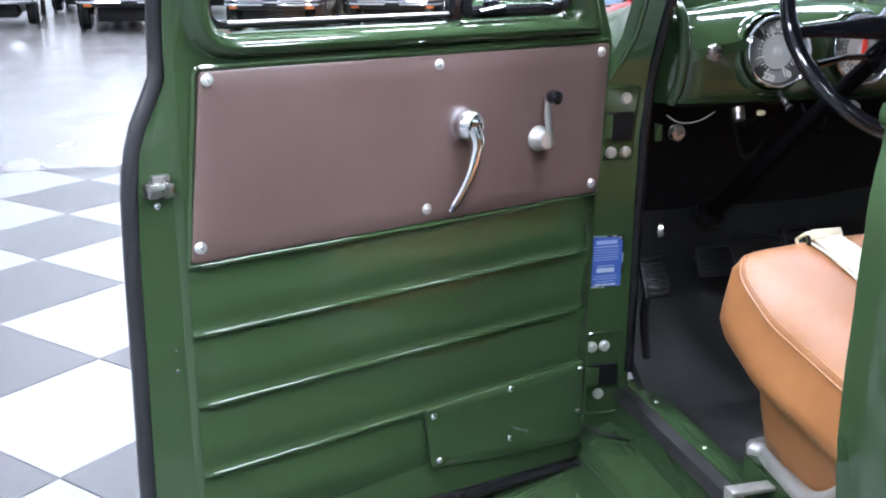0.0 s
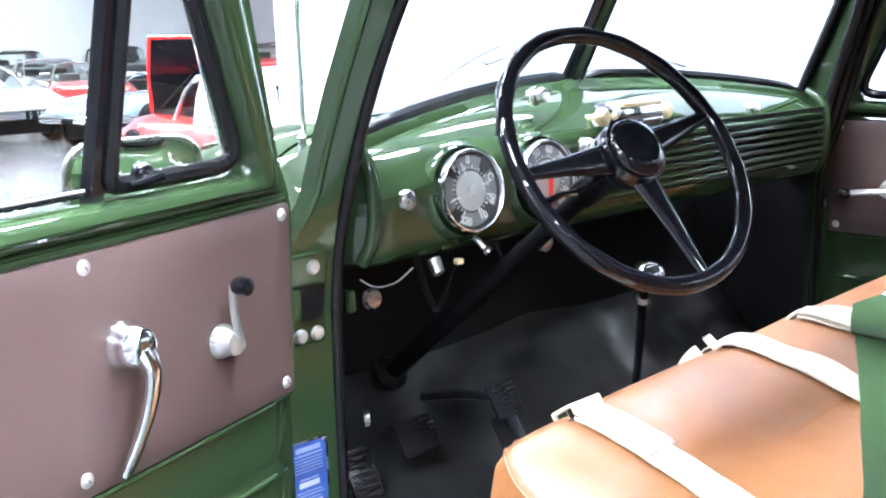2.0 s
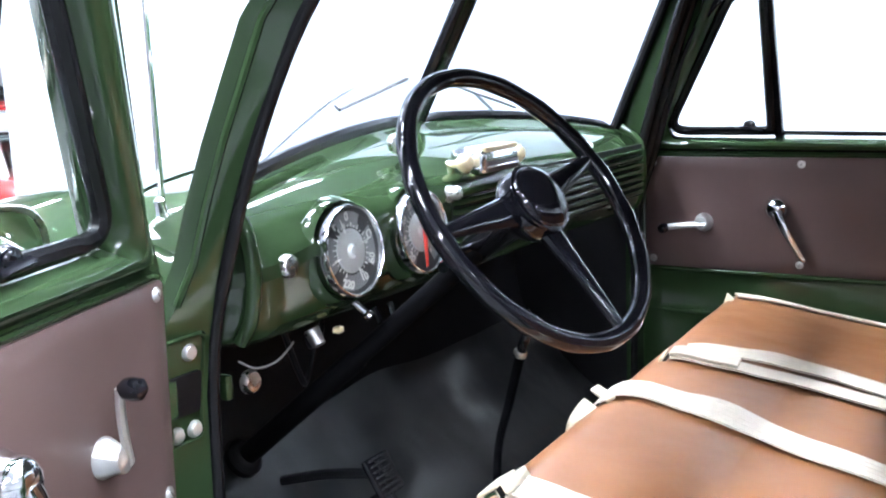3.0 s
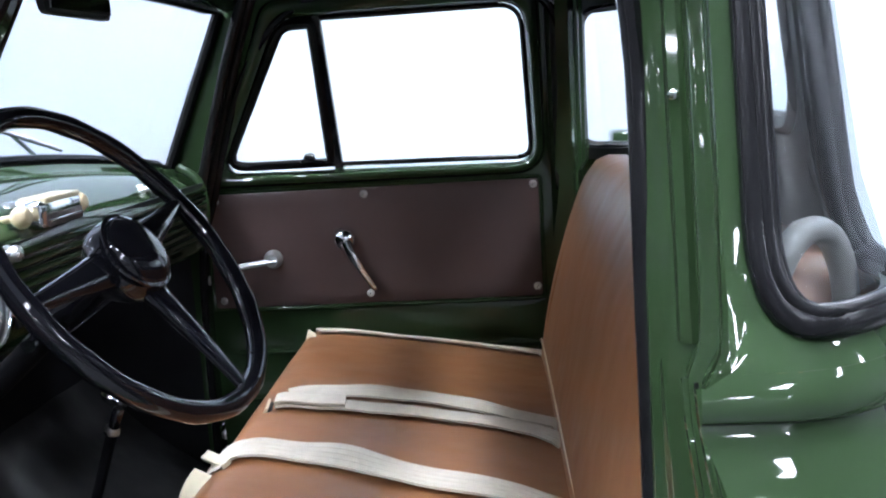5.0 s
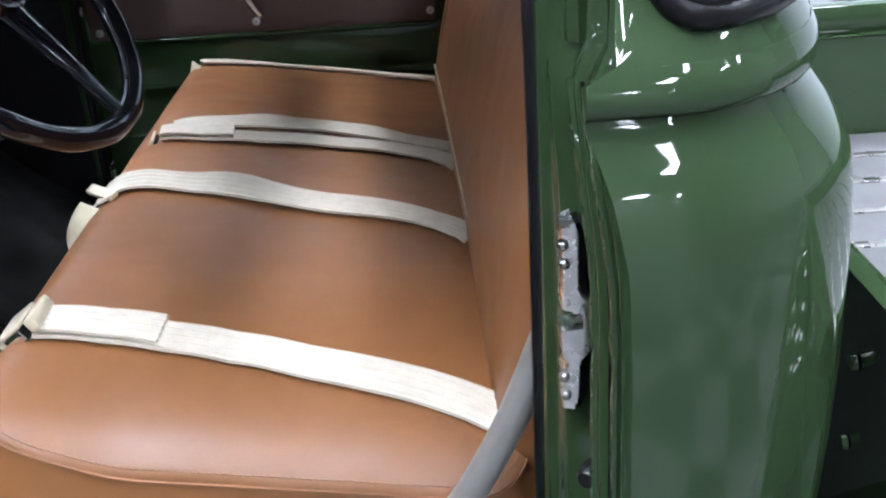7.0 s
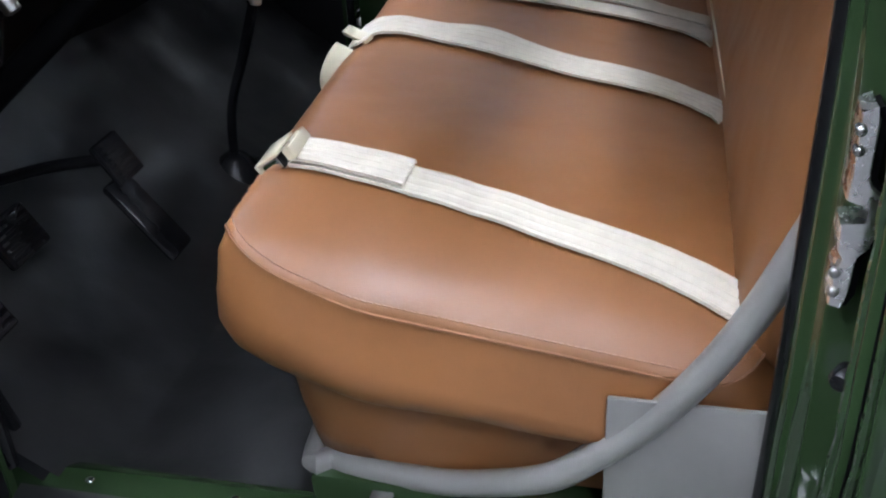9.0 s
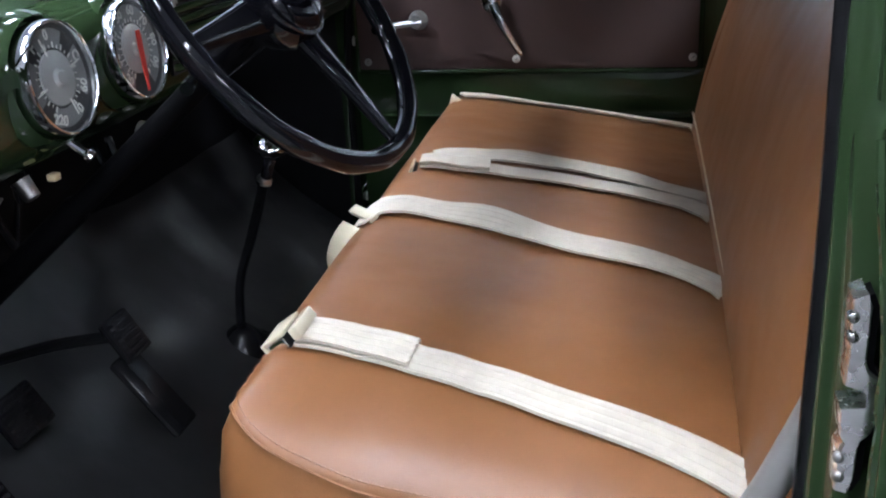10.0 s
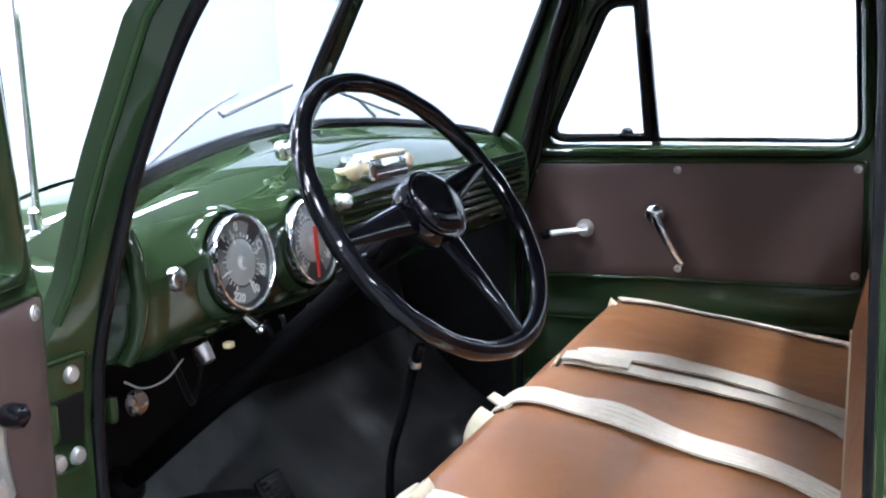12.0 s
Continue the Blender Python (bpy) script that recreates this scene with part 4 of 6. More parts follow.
def dash():
    bm = bmesh.new()
    xs = [C - 0.706 + 1.412 * k / 64 for k in range(65)]
    cage(bm, [dash_row(x) for x in xs], closed=False)
    part("dashboard", bm, GREEN, truck, "glossy dark green steel dashboard", angle=60)
    for sx in (-1, 1):
        bm = bmesh.new()
        tube(bm, smooth_path([(C + sx * 0.672, 0.012, 1.292), (C + sx * 0.668, -0.030, 1.262), (C + sx * 0.666, -0.042, 1.20), (C + sx * 0.668, -0.034, 1.14), (C + sx * 0.672, -0.016, 1.108)], 5), 0.011, 10)
        part("dash_end_bead", bm, GREEN, truck, "rounded end of the dashboard")
    n = (0, -1, 0.12)

    def gauge(x, z, speed):
        c = Vector((x, -0.068, z))
        q = Vector(n).normalized()
        up = Vector((0, 0.12, 1)).normalized()
        right = Vector((1, 0, 0))

        def ringpt(r, deg, h):
            a = radians(deg)
            return c + q * h + (right * math.sin(a) + up * math.cos(a)) * r * 0.93
        bm = bmesh.new()
        lathe(bm, [(r * 0.93, h) for r, h in [(0.067, -0.03), (0.0705, -0.012), (0.0705, 0.001), (0.069, 0.005), (0.067, 0.006), (0.0652, 0.004), (0.065, -0.004), (0.064, -0.03)]], c, n, 48)
        g = part("engine_gauge" if speed else "speedometer", bm, CHROME, truck, "round chrome-rimmed dial with white figures")
        bm = bmesh.new()
        lathe(bm, [(r * 0.93, h) for r, h in [(0.086, -0.030), (0.081, -0.018), (0.0765, -0.013), (0.074, -0.015), (0.070, -0.03)]], c, n, 48)
        part("gauge_hood", bm, GREEN, g, "raised green lip round the dial")
        bm = bmesh.new()
        lathe(bm, [(r * 0.93, h) for r, h in [(0.0652, -0.010), (0.0652, -0.006), (0.03, -0.0055), (0.0005, -0.0055)]], c, n, 40)
        part("dial", bm, DIAL, g, "dark dial face")
        bm = bmesh.new()
        lathe(bm, [(r * 0.93, h) for r, h in [(0.034, -0.006), (0.0335, -0.0035), (0.031, -0.0030), (0.012, -0.002), (0.008, 0.0015), (0.0005, 0.0018)]], c, n, 32)
        part("dial_hub", bm, DIALHUB, g, "silvered centre of the dial")
        sectors = ((-32, 32), (58, 122), (148, 212), (238, 302)) if speed else ((-152, 152),)
        for a0, a1 in sectors:
            bm = bmesh.new()
            k = max(4, int((a1 - a0) / 12))
            cage(bm, [[ringpt(r, a0 + (a1 - a0) * i / k, h) for r, h in ((0.037, -0.0052), (0.060, -0.0052), (0.060, -0.0046), (0.037, -0.0046))] for i in range(k + 1)])
            part("dial_sector", bm, DIALBAND, g, "grey scale band", angle=30)
        words = ((0, "0"), (-38, "F"), (68, "C"), (112, "60"), (148, "0"), (200, "220")) if speed else ((-99, "30"), (-62, "40"), (-25, "50"), (12, "60"), (49, "70"), (86, "80"), (123, "90"), (-136, "20"))
        for a, w in words:
            rad = (ringpt(1, a, 0) - c).normalized()
            tan = rad.cross(q)
            flip = -1 if rad.dot(up) < 0 else 1
            lettering(w, 0.0165, ringpt(0.0515, a, -0.0042), tan * flip, rad * flip, INK, g)
        for k in range(27):
            a = -150 + 300 * k / 26
            bm = bmesh.new()
            L = 0.007 if k % 2 == 0 else 0.004
            w0 = 1.4 if k % 2 == 0 else 0.9
            cage(bm, [[ringpt(r, a + dw, h) for dw, h in ((-w0, -0.0044), (w0, -0.0044), (w0, -0.0038), (-w0, -0.0038))] for r in (0.036 + L, 0.036)])
            part("mark", bm, INK, g, smooth=False)
        if not speed:
            bm = bmesh.new()
            o = c + q * 0.0025
            cage(bm, [[o + up * h + right * (0.12 * h + w) for w in (-k, k)] + [o + q * 0.0015 + up * h + right * (0.12 * h + w) for w in (k, -k)] for h, k in ((0.022, 0.0045), (0.012, 0.0055), (-0.02, 0.0045), (-0.054, 0.0025))])
            part("needle", bm, RED, g, "red needle", smooth=False)
        else:
            for a in (-20, 75, 160, 255):
                bm = bmesh.new()
                cage(bm, [[ringpt(r, a + dw / r, h) for dw, h in ((-0.05, -0.003), (0.05, -0.003), (0.05, -0.002), (-0.05, -0.002))] for r in (0.030, 0.052)])
                part("needle", bm, INK, g, "thin pale pointer", smooth=False)
        bm = bmesh.new()
        rows = [[ringpt(r, 360 * k / 32, h) for k in range(32)] for r, h in ((0.065, 0.0035), (0.045, 0.006), (0.02, 0.0075), (0.0005, 0.008))]
        cage(bm, rows, cap=False)
        ob = part("dial_glass", bm, GLASS, g)
        ob.visible_shadow = False
    gauge(-0.476, 1.200, True)
    gauge(-0.300, 1.200, False)
    for (x, y, z), r, nm in (((-0.598, -0.043, 1.198), 0.0155, "switch_knob"), ((-0.199, -0.056, 1.245), 0.0115, "lighter_knob"), ((-0.247, 0.006, 1.331), 0.013, "wiper_knob"), ((0.378, -0.028, 1.270), 0.012, "vent_knob")):
        bm = bmesh.new()
        lathe(bm, [(r * 1.25, -0.012), (r * 1.25, 0.002), (r * 0.8, 0.003), (r * 0.75, 0.006), (r, 0.008), (r * 1.02, 0.014), (r * 0.8, 0.019), (0.0005, 0.0205)], (x, y, z), (0, -1, 0.15), 20)
        part(nm, bm, WORN, truck, "small bright metal dash knob")
    # louvres
    for k in range(7):
        z = 1.145 + 0.0155 * k
        bm = bmesh.new()
        tube(bm, [(-0.185, -0.050, z + 0.005), (-0.178, -0.0575, z + 0.005), (0.632, -0.0575, z + 0.005), (0.64, -0.050, z + 0.005)], 0.0062, 12)
        part("louvre", bm, GREEN, truck, "green dash speaker rib")
    bm = bmesh.new()
    box(bm, -0.19, 0.645, -0.0535, -0.048, 1.14, 1.258)
    part("louvre_backing", bm, DARK, truck)
    # radio
    bm = bmesh.new()
    box(bm, -0.116, 0.012, -0.072, -0.005, 1.266, 1.309, 0.009, None, 3)
    ra = part("radio", bm, CHROME, truck, "small chrome dash radio with ivory knobs")
    bm = bmesh.new()
    box(bm, -0.106, 0.002, -0.0755, -0.071, 1.270, 1.288, 0.0015)
    part("radio_dial", bm, CARD, ra, "dark radio dial")
    bm = bmesh.new()
    box(bm, -0.106, 0.002, -0.0765, -0.0725, 1.277, 1.281, 0.001)
    part("tuning_bar", bm, CHROME, ra, "chrome tuning bar")
    bm = bmesh.new()
    box(bm, -0.108, 0.004, -0.073, -0.030, 1.3035, 1.3125, 0.003)
    part("radio_strip", bm, IVORY, ra, "pale radio strip")
    for x in (-0.143, 0.040):
        bm = bmesh.new()
        lathe(bm, [(0.006, -0.045), (0.006, 0), (0.012, 0.002), (0.0165, 0.009), (0.0155, 0.018), (0.010, 0.024), (0.0005, 0.025)], (x, -0.040, 1.288), (0, -1, 0.1), 20)
        part("radio_knob", bm, IVORY, ra, "ivory radio knob")


dash()


def footwell():
    bm = bmesh.new()
    prof = [(-0.90, 0.50), (-0.34, 0.50), (-0.12, 0.502), (-0.06, 0.515), (0.10, 0.62), (0.24, 0.74), (0.30, 0.82), (0.33, 0.95), (0.34, 1.2)]
    path = smooth_path([(0, y, z) for y, z in prof], 4)
    cage(bm, [[(x, p.y, p.z + 0.02 * math.exp(-((x - C) / 0.13) ** 2) * (1 if p.y > -0.3 else 0)) for x in [C - 0.705 + 1.41 * k / 24 for k in range(25)]] for p in path], closed=False)
    part("cab_floor", bm, DARK, truck, "dark cab floor and firewall")
    bm = bmesh.new()
    box(bm, C - 0.64, C + 0.64, 0.12, 0.34, 1.10, 1.2)
    part("dash_underside", bm, DARK, truck)


footwell()

mat_bm = bmesh.new()
mprof = smooth_path([(0, y, z) for y, z in ((-0.36, 0.507), (-0.12, 0.509), (-0.06, 0.522), (0.10, 0.627), (0.22, 0.73), (0.285, 0.815))], 6)
cage(mat_bm, [[(x, p.y, p.z + 0.004 + 0.02 * math.exp(-((x - C) / 0.13) ** 2) * (1 if p.y > -0.3 else 0) + 0.0035 * noise.noise(Vector((x * 9, p.y * 9, 0)))) for x in [C - 0.695 + 1.39 * k / 44 for k in range(45)]] for p in mprof], closed=False)
solo("floor_mat", mat_bm, MAT, "worn black rubber mat on the cab floor", "floor mat", base=(C, -0.1, 0.505))


# ---- truck: steering ----
def steering():
    c = Vector((-0.395, -0.306, 1.263))
    ax = Vector((-0.09, -0.78, 0.555)).normalized()
    q = ax.to_track_quat("Z", "Y").to_matrix()
    def w(r, a, h):
        return c + q @ Vector((r * math.cos(a), r * math.sin(a), h))
    R = 0.205
    bm = bmesh.new()
    N = 72
    tube(bm, [w(R, 2 * math.pi * k / N, 0) for k in range(N)], [0.0130 + 0.0006 * math.sin(18 * 2 * math.pi * k / N) for k in range(N)], 12, loop=True)
    sw = part("steering_wheel", bm, BLACK, truck, "large thin-rimmed glossy black steering wheel")
    up = q.inverted() @ Vector((0, 0.555, 0.78))
    a0 = math.atan2(up.y, up.x)
    e1 = q.inverted() @ (Vector((-0.378, -0.425, 1.107)) - c)
    e2 = q.inverted() @ (Vector((-0.195, -0.288, 1.296)) - c)
    aa = [math.atan2(e1.y, e1.x), math.atan2(e2.y, e2.x)]
    aa.append(aa[1] + (a0 - aa[1]) * 2)
    for a in (aa[0], aa[1], 2 * (aa[0]) - aa[1]):
        bm = bmesh.new()
        rings = []
        for r, wd, h, th in ((0.035, 0.025, -0.004, 0.012), (0.07, 0.021, -0.002, 0.010), (0.13, 0.0145, 0.0, 0.008), (0.18, 0.0105, 0.0, 0.007), (0.203, 0.009, 0.0, 0.007)):
            ring = []
            for k in range(10):
                b = 2 * math.pi * k / 10
                o = q @ Vector((-math.sin(a), math.cos(a), 0)) * (wd * math.cos(b)) + ax * (th * math.sin(b))
                ring.append(w(r, a, h) + o)
            rings.append(ring)
        cage(bm, rings)
        part("spoke", bm, BLACK, sw)
    bm = bmesh.new()
    lathe(bm, [(0.022, -0.12), (0.026, -0.045), (0.040, -0.030), (0.051, -0.014), (0.051, 0.002), (0.048, 0.011), (0.046, 0.019), (0.042, 0.025), (0.028, 0.031), (0.0005, 0.033)], c, ax, 36)
    part("hub", bm, BLACK, sw)
    bm = bmesh.new()
    lathe(bm, [(0.0475, 0.0125), (0.0505, 0.0135), (0.0505, 0.016), (0.0465, 0.0175)], c, ax, 36)
    part("hub_ring", bm, BLACK, sw, "thin black horn ring")
    bm = bmesh.new()
    foot = Vector((-0.41, 0.229, 0.826))
    tube(bm, [c - ax * 0.06, c.lerp(foot, 0.3), c.lerp(foot, 0.55), c.lerp(foot, 0.56), foot], [0.015, 0.015, 0.015, 0.0185, 0.0185], 16)
    part("steering_column", bm, PITCH, truck, "black steering column")
    bm = bmesh.new()
    lathe(bm, [(0.034, 0), (0.034, 0.012), (0.027, 0.02), (0.022, 0.024)], foot + (foot - c).normalized() * 0.02, c - foot, 18)
    part("column_boot", bm, DARK, truck)
    # column stalk
    bm = bmesh.new()
    p = c - ax * 0.10
    tube(bm, [p, p + Vector((-0.07, -0.005, 0.0)), p + Vector((-0.13, -0.015, -0.01))], [0.006, 0.005, 0.008], 8)
    part("signal_stalk", bm, BLACK, truck, "black turn signal stalk")
    # shift lever
    bm = bmesh.new()
    tube(bm, smooth_path([(0.075, 0.035, 0.54), (0.026, 0.0, 0.715), (-0.075, -0.085, 0.86), (-0.165, -0.160, 0.985), (-0.171, -0.174, 1.015)], 6), 0.0085, 10)
    sl = part("shift_lever", bm, BLACK, truck, "long black floor shift lever")
    bm = bmesh.new()
    lathe(bm, [(0.006, -0.012), (0.014, -0.004), (0.024, 0.004), (0.0265, 0.012), (0.022, 0.02), (0.01, 0.025), (0.0005, 0.026)], (-0.171, -0.174, 1.026), (-0.06, -0.3, 1), 20)
    part("shift_knob", bm, CHROME, sl, "chrome shift knob")
    bm = bmesh.new()
    lathe(bm, [(0.011, -0.005), (0.012, 0.003), (0.009, 0.008)], (-0.164, -0.157, 0.980), (-0.06, -0.3, 1), 12)
    part("ferrule", bm, STEEL, sl)
    bm = bmesh.new()
    lathe(bm, [(0.085, -0.01), (0.08, 0.02), (0.045, 0.05), (0.02, 0.08), (0.01, 0.085)], (0.07, 0.035, 0.545), (-0.2, -0.2, 1), 20)
    part("shift_boot", bm, RUBBER, sl)


steering()


def pedals():
    for (x, y, z), w, h, arm in (((-0.644, 0.028, 0.755), 0.058, 0.085, (-0.648, 0.03, 0.58)), ((-0.480, 0.085, 0.756), 0.085, 0.066, (-0.46, 0.215, 0.722)), ((-0.356, -0.008, 0.814), 0.062, 0.066, (-0.378, 0.185, 0.775))):
        m = Matrix.Translation((x, y, z)) @ Matrix.Rotation(radians(-32), 4, "X")
        bm = bmesh.new()
        box(bm, -w / 2, w / 2, -0.006, 0.006, -h / 2, h / 2, 0.005, m)
        pd = part("pedal", bm, RUBBER, truck, "ribbed black rubber pedal")
        nr = 7
        for k in range(nr):
            bm = bmesh.new()
            zz = -h / 2 + h * (k + 0.5) / nr
            box(bm, -w / 2 + 0.006, w / 2 - 0.006, -0.009, -0.005, zz - h / nr * 0.28, zz + h / nr * 0.28, 0.001, m, 1)
            part("rib", bm, RUBBER, pd)
        bm = bmesh.new()
        tube(bm, smooth_path([(x, y + 0.008, z), (x * 0.5 + arm[0] * 0.5 - 0.005, y * 0.6 + arm[1] * 0.4 + 0.02, z * 0.5 + arm[2] * 0.5 + 0.008), arm], 4), 0.009, 8)
        part("pedal_arm", bm, DARK, pd)
    bm = bmesh.new()
    box(bm, -0.03, 0.03, -0.006, 0.006, -0.14, 0.0, 0.006, Matrix.Translation((-0.335, 0.02, 0.77)) @ Matrix.Rotation(radians(-38), 4, "X"))
    part("pedal", bm, RUBBER, truck, "long black throttle pedal")


pedals()

def under_dash():
    bm = bmesh.new()
    lathe(bm, [(0.016, 0), (0.016, 0.006), (0.013, 0.011), (0.001, 0.013)], (-0.636, -0.005, 1.048), (0, -1, 0.1), 18)
    part("vent_pull", bm, STEEL, truck, "round grey pull knob under the dash")
    bm = bmesh.new()
    box(bm, -0.676, -0.662, -0.005, 0.012, 1.032, 1.066, 0.004)
    part("bracket", bm, GREEN, truck, "small green bracket under the dash")
    bm = bmesh.new()
    tube(bm, smooth_path([(-0.665, -0.02, 1.085), (-0.645, -0.03, 1.072), (-0.61, -0.035, 1.073), (-0.575, -0.035, 1.09)], 6), 0.0014, 6)
    part("wire", bm, GREY_TUBE, truck, "thin grey wire loop")
    for pts, r, mt in (([(-0.53, -0.02, 1.09), (-0.50, 0.0, 1.06), (-0.45, 0.02, 1.07), (-0.42, 0.05, 1.10)], 0.004, DARK), ([(-0.40, -0.04, 1.10), (-0.385, -0.05, 1.06), (-0.35, -0.04, 1.05), (-0.33, -0.02, 1.09)], 0.005, BLACK), ([(-0.48, 0.08, 1.1), (-0.46, 0.06, 1.0), (-0.42, 0.08, 0.98), (-0.36, 0.1, 1.05)], 0.005, DARK)):
        bm = bmesh.new()
        tube(bm, smooth_path(pts, 6), r, 7)
        part("wire", bm, mt, truck, "dark wire under the dash")
    bm = bmesh.new()
    box(bm, -0.487, -0.474, -0.042, -0.03, 1.080, 1.089, 0.002)
    part("connector", bm, IVORY, truck, "cream wire connector")
    bm = bmesh.new()
    lathe(bm, [(0.012, -0.02), (0.010, 0.004), (0.006, 0.006), (0.001, 0.006)], (-0.52, -0.03, 1.075), (0, -0.6, -1), 12)
    part("flasher", bm, STEEL, truck, "small metal flasher unit")
    bm = bmesh.new()
    tube(bm, [(-0.452, -0.02, 1.14), (-0.446, -0.04, 1.117), (-0.439, -0.058, 1.099)], [0.007, 0.006, 0.006], 10)
    part("brake_rod", bm, CHROME, truck, "short chrome pull rod")
    bm = bmesh.new()
    lathe(bm, [(0.007, -0.004), (0.009, 0.0), (0.009, 0.006), (0.001, 0.008)], (-0.439, -0.058, 1.099), (0.2, -0.6, -0.6), 12)
    part("rod_tip", bm, CHROME, truck)
    bm = bmesh.new()
    lathe(bm, [(0.015, 0), (0.014, 0.012), (0.009, 0.016), (0.001, 0.017)], (-0.30, -0.05, 1.09), (0, -1, -0.2), 16)
    part("choke_knob", bm, STEEL, truck, "round metal knob under the column")
    bm = bmesh.new()
    lathe(bm, [(0.013, 0), (0.012, 0.008), (0.001, 0.010)], (-0.655, -0.0, 0.86), (0.8, -0.6, 0), 14)
    part("floor_button", bm, STEEL, truck, "small steel button on the kick panel")


under_dash()

# ---- seat ----
SX0, SX1, SY0, SY1 = -0.69, 0.66, -0.83, -0.278


def skew(x):
    return 0.037 * (x + 0.045)


def seat_ring(inset, r=0.075):
    r = max(0.004, r - inset * 0.3)
    x0, x1, y0, y1 = SX0 + inset, SX1 - inset, SY0 + inset, SY1 - inset
    return [Vector((p.x, p.y + skew(p.x))) for p in rpoly([(x0, y0), (x0, y1), (x1, y1), (x1, y0)], r, 8, 18)]


def side_drop(x, y):
    """How far the worn outer edge of the cushion has sunk."""
    g = min(1, max(0, (SY1 - y + skew(x) - 0.015) / 0.15))
    return 0.032 * g * g * (3 - 2 * g) * min(1, max(0, 1 - (x - SX0) / 0.17)) ** 1.5


def seat_z(x, y):
    """Height of the cushion's cover."""
    yy = y - skew(x)
    a = interp(x - SX0, [-0.02, 0, 0.012, 0.03, 0.06, 0.11, 0.16, 0.25, 0.4, 0.65], [0.79, 0.862, 0.872, 0.882, 0.891, 0.900, 0.906, 0.916, 0.926, 0.93])
    a -= side_drop(x, y)
    c = interp(SX1 - x, [-0.02, 0, 0.012, 0.03, 0.07, 0.15, 0.4], [0.75, 0.838, 0.868, 0.892, 0.914, 0.924, 0.932])
    b = interp(SY1 - yy, [-0.02, 0, 0.012, 0.03, 0.05, 0.09, 0.2], [0.77, 0.862, 0.888, 0.908, 0.922, 0.932, 0.936])
    v = sorted((a, b, c))
    h = max(0, 0.03 - (v[1] - v[0])) / 0.03
    return v[0] - 0.004 * h * h + 0.15 * (yy + 0.45)


